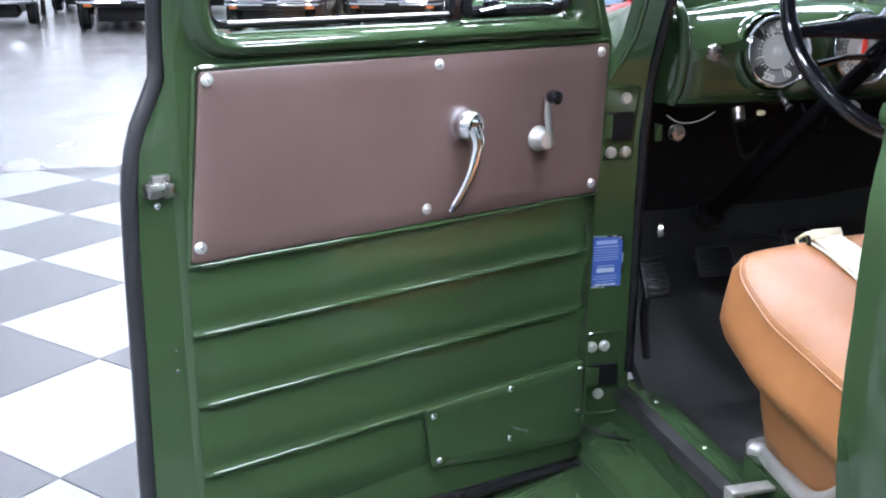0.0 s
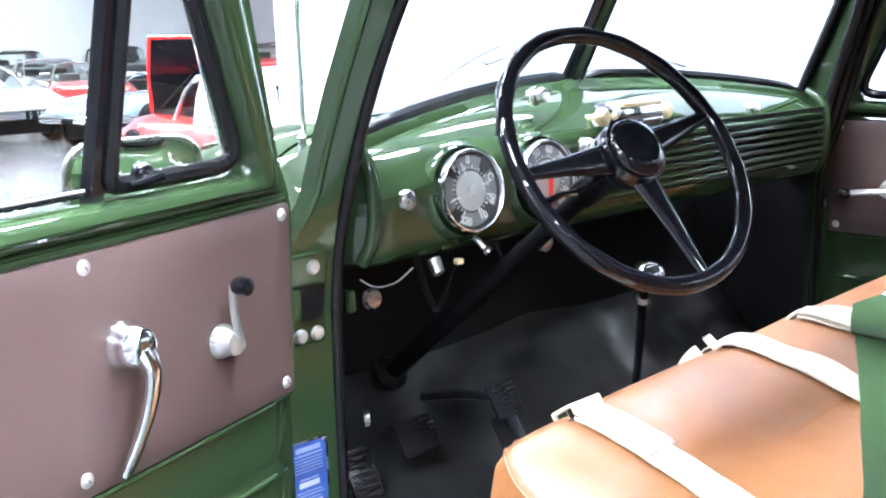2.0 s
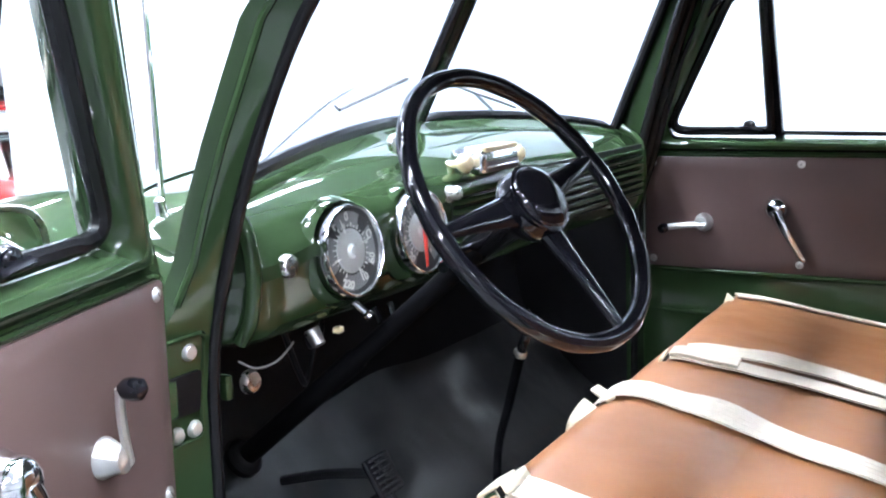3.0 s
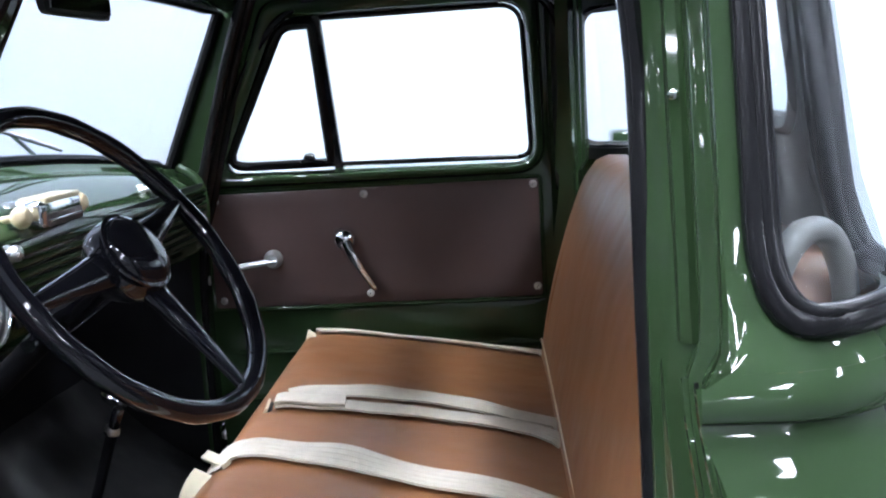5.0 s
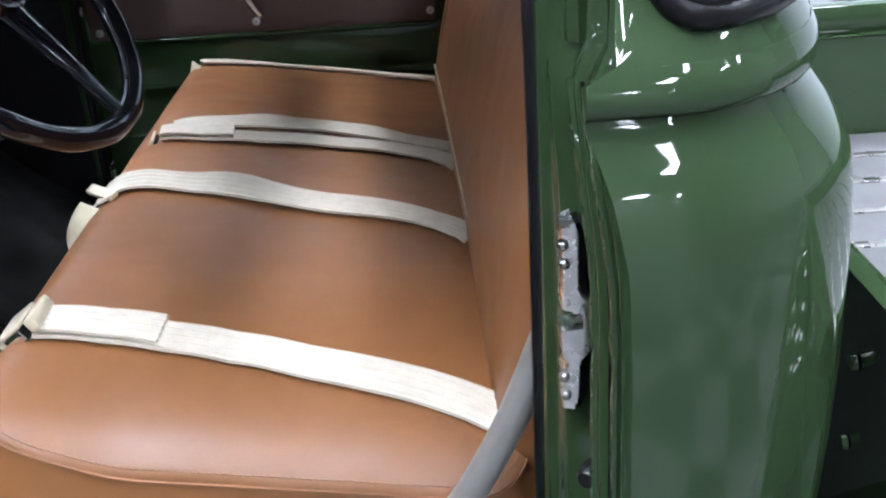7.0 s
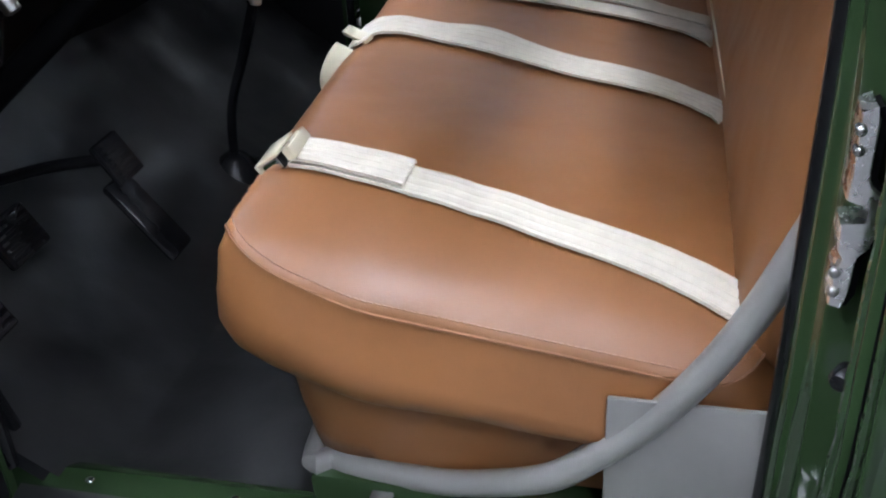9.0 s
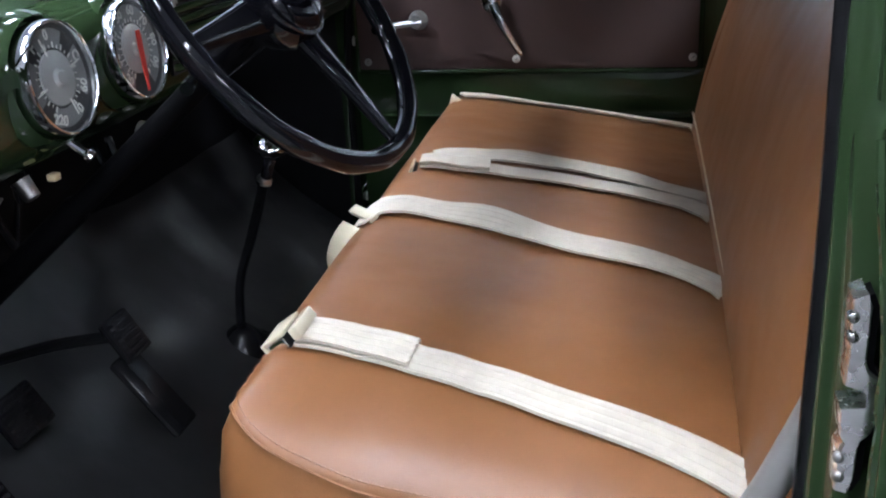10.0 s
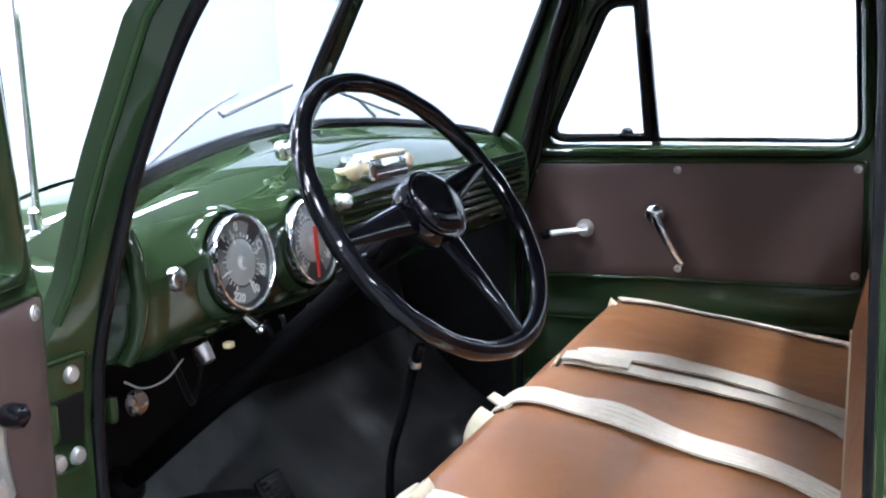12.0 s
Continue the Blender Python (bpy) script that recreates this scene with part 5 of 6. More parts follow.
def seat():
    bs = thing("bench_seat", "tan leather bench seat with a smooth worn cover", "seat", (C, -0.55, 0.5))
    bm = bmesh.new()
    lev = [(0.054, 0.585), (0.050, 0.62), (0.046, 0.655), (0.042, 0.685), (0.034, 0.708), (0.019, 0.726), (0.002, 0.742), (-0.012, 0.760), (-0.0185, 0.781), (-0.0165, 0.803)]
    rings = []
    for ins, z in lev:
        t = 0.15 * max(0, (z - 0.66) / 0.15)
        fold = 0.008 * math.sin(math.pi * min(1, max(0, (z - 0.585) / 0.19)))
        rings.append([(p.x + fold * noise.noise(Vector((p.x * 11, p.y * 11, z * 7 + 3))), p.y + fold * noise.noise(Vector((p.x * 11, p.y * 11, z * 7 + 9))), z - 1.2 * side_drop(p.x, p.y) * (z - 0.585) / 0.217 + t * (p.y - skew(p.x) + 0.45) + 0.005 * noise.noise(Vector((p.x * 6, p.y * 6, z * 4)))) for p in seat_ring(ins)])
    rings.append([(p.x, p.y, seat_z(p.x, p.y) - 0.010) for p in seat_ring(-0.009)])
    rings.append([(p.x, p.y, seat_z(p.x, p.y) - 0.004) for p in seat_ring(0.001)])
    for ins in (0.002, 0.008, 0.016, 0.03, 0.05, 0.08, 0.12, 0.17, 0.22, 0.262):
        rings.append([(p.x, p.y, seat_z(p.x, p.y) + 0.0025 * noise.noise(Vector((p.x * 7, p.y * 7, 2)))) for p in seat_ring(ins)])
    cage(bm, rings)
    part("cushion", bm, LEATHER, bs, "tan leather seat cushion", angle=80)
    bm = bmesh.new()
    tube(bm, [(p.x, p.y, seat_z(p.x, p.y) - 0.001) for p in seat_ring(0.0005)], 0.0019, 6, loop=True)
    part("piping", bm, PIPING, bs, "stitched seam")
    bm = bmesh.new()
    for p, p2 in zip(seat_ring(0.007), seat_ring(0.007)[1:]):
        for k in (0.1, 0.43, 0.76):
            a, b = p.lerp(p2, k), p.lerp(p2, k + 0.2)
            if a.x > -0.2 or (b - a).length > 0.02:
                continue
            tube(bm, [(a.x, a.y, seat_z(a.x, a.y) + 0.0012), (b.x, b.y, seat_z(b.x, b.y) + 0.0012)], 0.0008, 4)
    tagged(part("stitching", bm, PIPING, bs, "row of tan stitches"), "row of tan stitches", kind="stuff")
    bm = bmesh.new()
    tube(bm, smooth_path([(-0.665, -0.838, 0.858), (-0.61, -0.829, 0.872), (-0.52, -0.822, 0.882), (-0.40, -0.816, 0.889), (-0.15, -0.803, 0.896), (0.15, -0.791, 0.899), (0.45, -0.780, 0.897), (0.60, -0.774, 0.890)], 5), 0.0022, 6)
    part("edge_cord", bm, CREAM, bs, "pale cord in the crease of the seat")
    # backrest
    bm = bmesh.new()
    rings = []
    for ins, off in ((0.05, 0.16), (0.02, 0.155), (0.005, 0.14), (0.0, 0.11), (0.0, 0.07), (0.006, 0.04), (0.02, 0.018), (0.045, 0.006), (0.09, 0.0), (0.16, -0.003)):
        x0, x1, h0, h1 = SX0 + 0.02 + ins, SX1 - ins, 0.0 + ins, 0.535 - ins
        ring = []
        for p in rpoly([(x0, h0), (x0, h1), (x1, h1), (x1, h0)], [max(0.01, 0.05 - ins * 0.2), max(0.02, 0.11 - ins * 0.4), max(0.02, 0.11 - ins * 0.4), max(0.01, 0.05 - ins * 0.2)], 8, 12):
            h = p.y
            ring.append((p.x, -0.782 + skew(p.x) - 0.245 * h - off * 0.97 + 0.018 * math.sin(math.pi * min(1, h / 0.5)), 0.775 + 0.97 * h - 0.25 * off))
        rings.append(ring)
    cage(bm, rings)
    part("backrest", bm, LEATHER, bs, "tall tan leather seat back", angle=80)
    # frame
    bm = bmesh.new()
    xl = SX0 - 0.012
    run = smooth_path([(C, -0.35, 0.578), (xl + 0.12, -0.355, 0.578), (xl + 0.07, -0.39, 0.577), (xl + 0.055, -0.5, 0.577), (xl + 0.035, -0.57, 0.602), (xl + 0.004, -0.645, 0.652), (xl - 0.003, -0.693, 0.697), (xl - 0.003, -0.735, 0.738), (xl - 0.003, -0.781, 0.800), (xl - 0.003, -0.817, 0.865), (xl - 0.003, -0.843, 0.925), (xl, -0.895, 1.06), (xl + 0.002, -0.945, 1.2), (xl + 0.006, -0.957, 1.27), (xl + 0.016, -0.978, 1.302), (xl + 0.032, -1.003, 1.30), (xl + 0.044, -1.019, 1.27), (xl + 0.05, -1.024, 1.22), (xl + 0.055, -1.02, 1.1)], 6)
    tube(bm, run, [interp(p.z, [1.0, 1.2], [0.0155, 0.0115]) for p in run], 10)
    part("seat_frame", bm, GREY_TUBE, bs, "bent grey enamelled tube frame")
    bm = bmesh.new()
    tube(bm, smooth_path([(xl - 0.004, -0.62, 0.572), (xl - 0.01, -0.80, 0.575), (xl, -0.9, 0.60), (xl, -0.95, 0.68)], 5), 0.012, 10)
    part("lower_rail", bm, GREY_TUBE, bs, "grey enamelled lower rail")
    bm = bmesh.new()
    box(bm, xl - 0.010, xl - 0.004, -1.0, -0.70, 0.56, 0.775, 0.002)
    part("side_plate", bm, GREY_TUBE, bs, "grey side plate")
    bm = bmesh.new()
    box(bm, xl - 0.030, xl + 0.05, -0.462, -0.436, 0.556, 0.563, 0.002)
    box(bm, xl - 0.034, xl - 0.028, -0.462, -0.436, 0.540, 0.563, 0.002)
    part("frame_foot", bm, GREY_TUBE, bs, "bright seat adjuster lever")
    bm = bmesh.new()
    box(bm, SX0 + 0.03, SX1 - 0.03, -0.97, -0.36, 0.506, 0.575, 0.008)
    part("seat_riser", bm, GREEN, bs, "green steel seat riser")


seat()


def belt(pts, tail, buckle, width=0.046, lift=0.0, pitch=35):
    """A cream lap belt laid over the cushion from back to front."""
    b = thing("seat_belt", "cream lap belt laid across the tan seat cushion", "seat belt", (pts[0][0], pts[0][1], 0.85), "lap belts on the bench seat")
    pts = [(pts[0][0] + 0.5 * (pts[0][0] - pts[1][0]), pts[0][1] - 0.06)] + list(pts)
    path = smooth_path([(x, y, 0) for x, y in pts], 10)
    bm = bmesh.new()
    rows = []
    L = len(path)
    for i, p in enumerate(path):
        d = (path[min(i + 1, L - 1)] - path[max(i - 1, 0)]).normalized()
        s = Vector((-d.y, d.x, 0))
        row = []
        rise = lift * math.sin(math.pi * min(1, max(0, (i / L - 0.25) / 0.7))) * (0.75 + 0.25 * math.sin(i * 0.33))
        for w in [-width / 2 + width * q / 14 for q in range(15)]:
            x, y = p.x + s.x * w, p.y + s.y * w
            sag = max(0.0, skew(p.x) - 0.80 - p.y) * 2.2
            row.append((x, y, seat_z(x, y) + 0.004 + 0.0014 * abs(math.sin(i * 0.31 + pts[0][0] * 9)) - sag + rise * (0.5 - w / width)))
        rows.append(row)
    top = [[(x, y, z + 0.0040 - (0.0037 if q % 3 == 0 else 0)) for q, (x, y, z) in enumerate(r)] for r in rows]
    cage(bm, [r + t[::-1] for r, t in zip(rows, top)])
    part("webbing", bm, WEB, b, "cream woven webbing", angle=60)
    if tail:
        bm = bmesh.new()
        k0, k1 = int(L * tail), L
        cage(bm, [[(x, y, z + 0.004) for x, y, z in r] + [(x, y, z + 0.0075) for x, y, z in r[::-1]] for r in top[k0:k1]])
        part("webbing_tail", bm, WEB, b, "folded cream belt end")
    e, pdir = path[-1], (path[-1] - path[-4]).normalized()
    z = seat_z(e.x, e.y)
    rot = Matrix.Rotation(math.atan2(pdir.y, pdir.x), 4, "Z") @ Matrix.Rotation(radians(pitch), 4, "Y")
    m = Matrix.Translation((e.x, e.y, z + (0.010 if pitch < 50 else 0.004))) @ rot
    if buckle == "lid":
        bm = bmesh.new()
        box(bm, 0.003, 0.034, -0.028, 0.028, 0.0095, 0.0145, 0.002, m)
        box(bm, 0.0315, 0.036, -0.028, 0.028, 0.000, 0.0140, 0.0018, m)
        part("buckle", bm, CREAM, b, "cream enamelled buckle lid")
        for e0 in (-0.0265, 0.0235):
            bm = bmesh.new()
            box(bm, 0.008, 0.029, e0, e0 + 0.003, -0.004, 0.0085, 0.001, m)
            part("buckle_side", bm, CHROME, b, "chrome buckle side")
        bm = bmesh.new()
        box(bm, 0.006, 0.030, -0.0225, 0.0225, -0.006, 0.009, 0.002, m)
        part("buckle_core", bm, DARK, b, "dark buckle mechanism")
        if pitch < 50:
            bm = bmesh.new()
            box(bm, -0.014, -0.002, -0.0275, 0.0275, -0.003, 0.0125, 0.0025, m)
            part("slide_bar", bm, CREAM, b, "cream slide bar")
        bm = bmesh.new()
        box(bm, 0.010, 0.040, -0.020, 0.020, -0.012, -0.006, 0.002, m)
        part("latch_plate", bm, CHROME, b, "chrome latch tongue")
    elif buckle == "tongue":
        # rounded end plate that hangs over the cushion's edge
        across = Vector((-pdir.y, pdir.x, 0))
        bm = bmesh.new()
        rows = []
        for k in range(13):
            q = k / 12
            mid = Vector((e.x, e.y, z + 0.007)) + pdir * (0.004 + 0.030 * math.sin(min(1, 1.35 * q) * math.pi / 2)) - Vector((0, 0, 0.078 * q ** 1.25))
            w = 0.025 * (1 if q < 0.6 else math.sqrt(max(0.02, 1 - ((q - 0.6) / 0.4) ** 2)))
            out = (pdir * q + Vector((0, 0, 1 - q))).normalized() * 0.004
            rows.append([mid - across * w, mid + across * w, mid + across * w + out, mid - across * w + out])
        cage(bm, rows)
        part("hanging_tongue", bm, CREAM, b, "cream belt end hanging over the edge")
        bm = bmesh.new()
        near = path[-5]
        box(bm, -0.008, 0.008, -0.029, 0.029, 0.002, 0.010, 0.002, Matrix.Translation((near.x, near.y, seat_z(near.x, near.y) + 0.006)) @ Matrix.Rotation(math.atan2(pdir.y, pdir.x), 4, "Z") @ Matrix.Rotation(radians(28), 4, "Y"))
        part("slide_bar", bm, CREAM, b, "cream slide bar")


belt([(-0.619, -0.824), (-0.592, -0.75), (-0.564, -0.61), (-0.552, -0.539), (-0.543, -0.474), (-0.538, -0.409), (-0.540, -0.345)], 0.71, "lid", 0.046)
belt([(-0.259, -0.81), (-0.214, -0.74), (-0.195, -0.603), (-0.172, -0.516), (-0.160, -0.422), (-0.162, -0.345), (-0.20, -0.302)], 0, "tongue", 0.052, 0.014)
belt([(0.012, -0.80), (0.049, -0.74), (0.067, -0.62), (0.066, -0.498), (0.056, -0.41), (0.046, -0.34)], 0.74, "lid", 0.048, 0.0, 62)
belt([(0.084, -0.80), (0.114, -0.703), (0.139, -0.609), (0.141, -0.516), (0.130, -0.425), (0.098, -0.352)], 0, "", 0.046, 0.008)
belt([(0.56, -0.77), (0.594, -0.55), (0.585, -0.39), (0.548, -0.305)], 0, "lid", 0.044, 0.0, 72)

# ---- truck: outside ----
def outside():
    # cowl and bonnet
    def section(y, w, top, low, k0=0, n=32):
        ring = []
        w += 0.041
        for k in range(k0, n - k0 + 1):
            a = math.pi * k / n
            ring.append(Vector((C - w * math.copysign(abs(math.cos(a)) ** 0.55, math.cos(a)), y, low + (top - low) * math.sin(a) ** 0.5)))
        return ring
    bm = bmesh.new()
    cage(bm, [section(*a) for a in ((0.385, 0.60, 1.300, 0.95), (0.42, 0.598, 1.300, 0.95), (0.7, 0.565, 1.272, 0.9), (1.05, 0.50, 1.215, 0.88), (1.3, 0.43, 1.14, 0.85), (1.42, 0.36, 1.03, 0.8))], closed=False)
    nose = [section(1.42, 0.36, 1.03, 0.8), [Vector((C + (p.x - C) * 0.97, 1.43, 0.45 + (p.z - 0.8) * 0.3)) for p in section(1.42, 0.36, 1.03, 0.8)]]
    cage(bm, nose, closed=False)
    part("bonnet", bm, GREEN, truck, "rounded dark green bonnet")
    bm = bmesh.new()
    cage(bm, [[Vector((p.x, y, p.y)) for p in rpoly([(C - w, 0.42), (C - w, 0.86), (C + w, 0.86), (C + w, 0.42)], 0.08, 6, 4)] for y, w in ((1.06, 0.47), (1.34, 0.47), (1.39, 0.45), (1.41, 0.41))])
    part("radiator_panel", bm, GREEN, truck, "plain green panel below the bonnet's nose")
    bm = bmesh.new()
    front = section(0.380, 0.60, 1.297, 0.95, 3)
    back = []
    for p in front:
        t = across(p.x)
        a = min(1.03, abs(t))
        b = ws(math.copysign(a, t), 1.354 - 0.064 * a * a)
        back.append(Vector((p.x, b.y + 0.016, min(b.z - 0.008, p.z + 0.05))))
    cage(bm, [[b.lerp(f, q) for b, f in zip(back, front)] for q in (0, 0.3, 0.7, 1)], closed=False)
    part("cowl", bm, GREEN, truck, "dark green cowl below the windscreen")
    for m in (bow, mirror_x):
        bm = bmesh.new()
        rings = []
        for k in range(15):
            a = math.pi * (0.02 + 0.96 * k / 14)
            y = 0.95 - 0.62 * math.cos(a)
            h = 0.42 + 0.60 * math.sin(a) ** 0.7
            ring = []
            for j in range(9):
                b = math.pi / 2 * j / 8
                ring.append(m((LEFT - 0.45 - 0.47 * math.sin(b), y, h * (0.35 + 0.65 * math.cos(b) ** 0.6))))
            rings.append(ring)
        cage(bm, rings, closed=False)
        part("front_fender", bm, GREEN, truck, "full rounded dark green front fender")
        bm = bmesh.new()
        cage(bm, [[r[0], r[0] + (m((0.012, 0, 0)) - m((0, 0, 0))), Vector((r[0].x, r[0].y, 0.36)) + (m((0.012, 0, 0)) - m((0, 0, 0))), Vector((r[0].x, r[0].y, 0.36))] for r in rings])
        part("inner_fender", bm, GREEN, truck, "flat inner panel of the front fender")
        bm = bmesh.new()
        lathe(bm, [(0.03, -0.12), (0.075, -0.08), (0.098, -0.02), (0.105, 0.0), (0.10, 0.012), (0.07, 0.03), (0.001, 0.038)], m((LEFT - 0.66, 1.52, 0.98)), (0, 1, 0), 24)
        part("headlight", bm, CHROME, truck, "round chrome headlight")
        for yw in (0.95, -2.15):
            bm = bmesh.new()
            lathe(bm, [(0.20, -0.08), (0.33, -0.085), (0.36, -0.06), (0.365, 0.0), (0.36, 0.06), (0.33, 0.085), (0.20, 0.08)], m((LEFT - 0.74, yw, 0.325)), (1, 0, 0), 32)
            wh = part("wheel", bm, RUBBER, truck, "black road tyre on a steel wheel")
            bm = bmesh.new()
            lathe(bm, [(0.20, -0.05), (0.20, 0.05), (0.14, 0.02), (0.05, 0.04), (0.001, 0.045)], m((LEFT - 0.74, yw, 0.325)), m((-1, 0, 0)) - m((0, 0, 0)), 24)
            part("wheel_disc", bm, CREAM, wh)
        # rear fender
        bm = bmesh.new()
        rings = []
        for k in range(13):
            a = math.pi * (0.02 + 0.96 * k / 12)
            y = -2.15 - 0.55 * math.cos(a)
            h = 0.40 + 0.42 * math.sin(a) ** 0.7
            rings.append([m((LEFT - 0.66 - 0.29 * math.sin(math.pi / 2 * j / 7), y, h * (0.45 + 0.55 * math.cos(math.pi / 2 * j / 7) ** 0.6))) for j in range(8)])
        cage(bm, rings, closed=False)
        part("rear_fender", bm, GREEN, truck, "rounded dark green rear fender")
        # bed side with rolled rail
        bm = bmesh.new()
        prof = [(-0.645, 0.60), (-0.645, 0.870), (-0.64, 0.873), (-0.69, 0.880), (-0.715, 0.893), (-0.72, 0.913), (-0.705, 0.935), (-0.68, 0.941), (-0.66, 0.936), (-0.652, 0.918), (-0.655, 0.883), (-0.665, 0.870), (-0.667, 0.60)]
        cage(bm, [[m((x, y, z)) for x, z in prof] for y in (-1.205, -1.7, -2.4, -3.2)])
        part("bed_side", bm, GREEN, truck, "dark green cargo bed side with a rolled rail")
        for yy in (-1.26, -2.2, -3.1):
            bm = bmesh.new()
            box(bm, -0.66, -0.60, yy - 0.03, yy + 0.03, 0.60, 0.868, 0.004)
            for v in bm.verts:
                v.co = m(v.co)
            part("stake_pocket", bm, GREEN, truck, "green stake pocket")
    # front panel of the bed
    bm = bmesh.new()
    prof = [(-1.205, 0.52), (-1.205, 0.912), (-1.20, 0.922), (-1.215, 0.929), (-1.228, 0.922), (-1.225, 0.52)]
    cage(bm, [[(x, y, z) for y, z in prof] for x in (C - 0.686, C - 0.2, C + 0.2, C + 0.686)])
    part("bed_front_panel", bm, GREEN, truck, "dark green front panel of the cargo bed")
    for x in (-0.556, -0.30, 0.0, 0.30, 0.588):
        for z in (0.826, 0.724, 0.623):
            bm = bmesh.new()
            lathe(bm, [(0.010, 0), (0.009, 0.006), (0.001, 0.008)], (x, -1.204, z), (0, 1, 0), 10)
            part("bed_bolt", bm, GREEN, truck)
    bm = bmesh.new()
    box(bm, C - 0.69, C + 0.69, -3.23, -3.2, 0.56, 0.92, 0.006)
    part("tailgate", bm, GREEN, truck, "dark green tailgate")
    bm = bmesh.new()
    box(bm, C - 0.66, C + 0.66, -3.19, -1.23, 0.60, 0.632)
    part("bed_floor", bm, DARK, truck)
    n = 9
    for k in range(n):
        x0 = C - 0.66 + 1.32 * k / n
        bm = bmesh.new()
        box(bm, x0 + 0.008, x0 + 1.32 / n - 0.008, -3.19, -1.235, 0.634, 0.652, 0.002)
        part("bed_plank", bm, WOOD, truck, "grey painted bed plank")
        if k:
            bm = bmesh.new()
            box(bm, x0 - 0.011, x0 + 0.011, -3.19, -1.235, 0.645, 0.656, 0.003)
            part("bed_strip", bm, STEEL, truck, "bright metal bed strip")
    bm = bmesh.new()
    box(bm, C - 0.40, C + 0.40, -3.2, 1.4, 0.38, 0.50)
    part("chassis", bm, DARK, truck, "black chassis under the truck")
    # door mirror
    fc = Vector((-0.948, 0.09, 1.248))
    q = Vector((-0.12, -0.99, -0.06)).to_track_quat("Z", "Y").to_matrix()
    shape = rpoly([(-0.098, -0.066), (-0.092, 0.066), (0.092, 0.066), (0.098, -0.066)], 0.05, 7, 4)
    bm = bmesh.new()
    cage(bm, [[fc + q @ Vector((p.x * k, p.y * k, h)) for p in shape] for k, h in ((0.35, -0.04), (0.8, -0.03), (1.0, -0.012), (1.03, 0.0), (1.0, 0.006), (0.93, 0.006), (0.92, 0.002))])
    mi = part("door_mirror", bm, STEEL, truck, "rounded metal-framed door mirror")
    bm = bmesh.new()
    cage(bm, [[fc + q @ Vector((p.x * 0.92, p.y * 0.92, h)) for p in shape] for h in (0.002, 0.0045)])
    part("mirror_glass", bm, MIRROR, mi, smooth=False)
    bm = bmesh.new()
    tube(bm, smooth_path([fc + Vector((0.0, 0.03, -0.02)), fc + Vector((0.03, 0.0, -0.08)), (-0.87, -0.02, 1.14)], 4), 0.008, 8)
    part("mirror_arm", bm, CHROME, mi, "chrome mirror arm")
    # aerial
    bm = bmesh.new()
    tube(bm, [(-0.692, 0.065, 1.27), (-0.694, 0.062, 1.9), (-0.697, 0.058, 2.3)], [0.0045, 0.0035, 0.0015], 8)
    an = part("aerial", bm, CHROME, truck, "thin bright radio aerial on the cowl")
    bm = bmesh.new()
    lathe(bm, [(0.028, -0.06), (0.026, -0.02), (0.02, -0.012), (0.018, 0.0), (0.008, 0.008), (0.007, 0.03), (0.003, 0.034)], (-0.692, 0.065, 1.265), (-0.15, 0, 1), 18)
    part("aerial_base", bm, CHROME, an)
    # data plate on the pillar
    bm = bmesh.new()
    P = lambda x, z, o: (x, 0.007 - o + interp(z, [0.7, 0.93], [0.005, 0.0]), z)
    cage(bm, [[P(p.x, p.y, o) for p in rpoly([(-0.798, 0.752), (-0.798, 0.857), (-0.726, 0.855), (-0.726, 0.750)], 0.003, 2, 3)] for o in (0.0, 0.009)])
    pl = part("data_plate", bm, STEEL, truck, "small blue printed plate with pale lines of writing")
    bm = bmesh.new()
    cage(bm, [[P(p.x, p.y, o) for p in rpoly([(-0.796, 0.755), (-0.796, 0.854), (-0.729, 0.852), (-0.729, 0.753)], 0.002, 2, 2)] for o in (0.0088, 0.0098)])
    part("plate_face", bm, BLUEPLATE, pl, "blue enamel face")
    rows = [(0.843, 0.044, 0.0075), (0.834, 0.05, 0.0022), (0.828, 0.05, 0.0011), (0.823, 0.052, 0.0011), (0.818, 0.048, 0.0011), (0.813, 0.052, 0.0011), (0.808, 0.05, 0.0011), (0.7955, 0.034, 0.0018), (0.787, 0.036, 0.0085), (0.775, 0.046, 0.0011), (0.770, 0.05, 0.0011), (0.764, 0.04, 0.0011), (0.7575, 0.044, 0.003)]
    for z, w, h in rows:
        bm = bmesh.new()
        cage(bm, [[P(x, zz, o) for x, zz in ((-0.762 - w / 2, z - h / 2), (-0.762 - w / 2, z + h / 2), (-0.762 + w / 2, z + h / 2), (-0.762 + w / 2, z - h / 2))] for o in (0.0096, 0.0103)])
        part("print_bar", bm, PALEGREY if 0.008 < h or h == 0.003 else PALE, pl, smooth=False)
    for x, z in ((-0.731, 0.850), (-0.793, 0.760)):
        bm = bmesh.new()
        screw(bm, P(x, z, 0.0095), (0, -1, 0), 0.0045, 0.002)
        part("rivet", bm, CHROME, pl)


outside()


# ---- other cars in the hall ----
def car_paint(name, c, rough=0.2):
    return shader(name, c, rough, 0.0, 0.8, 3, 0.05)


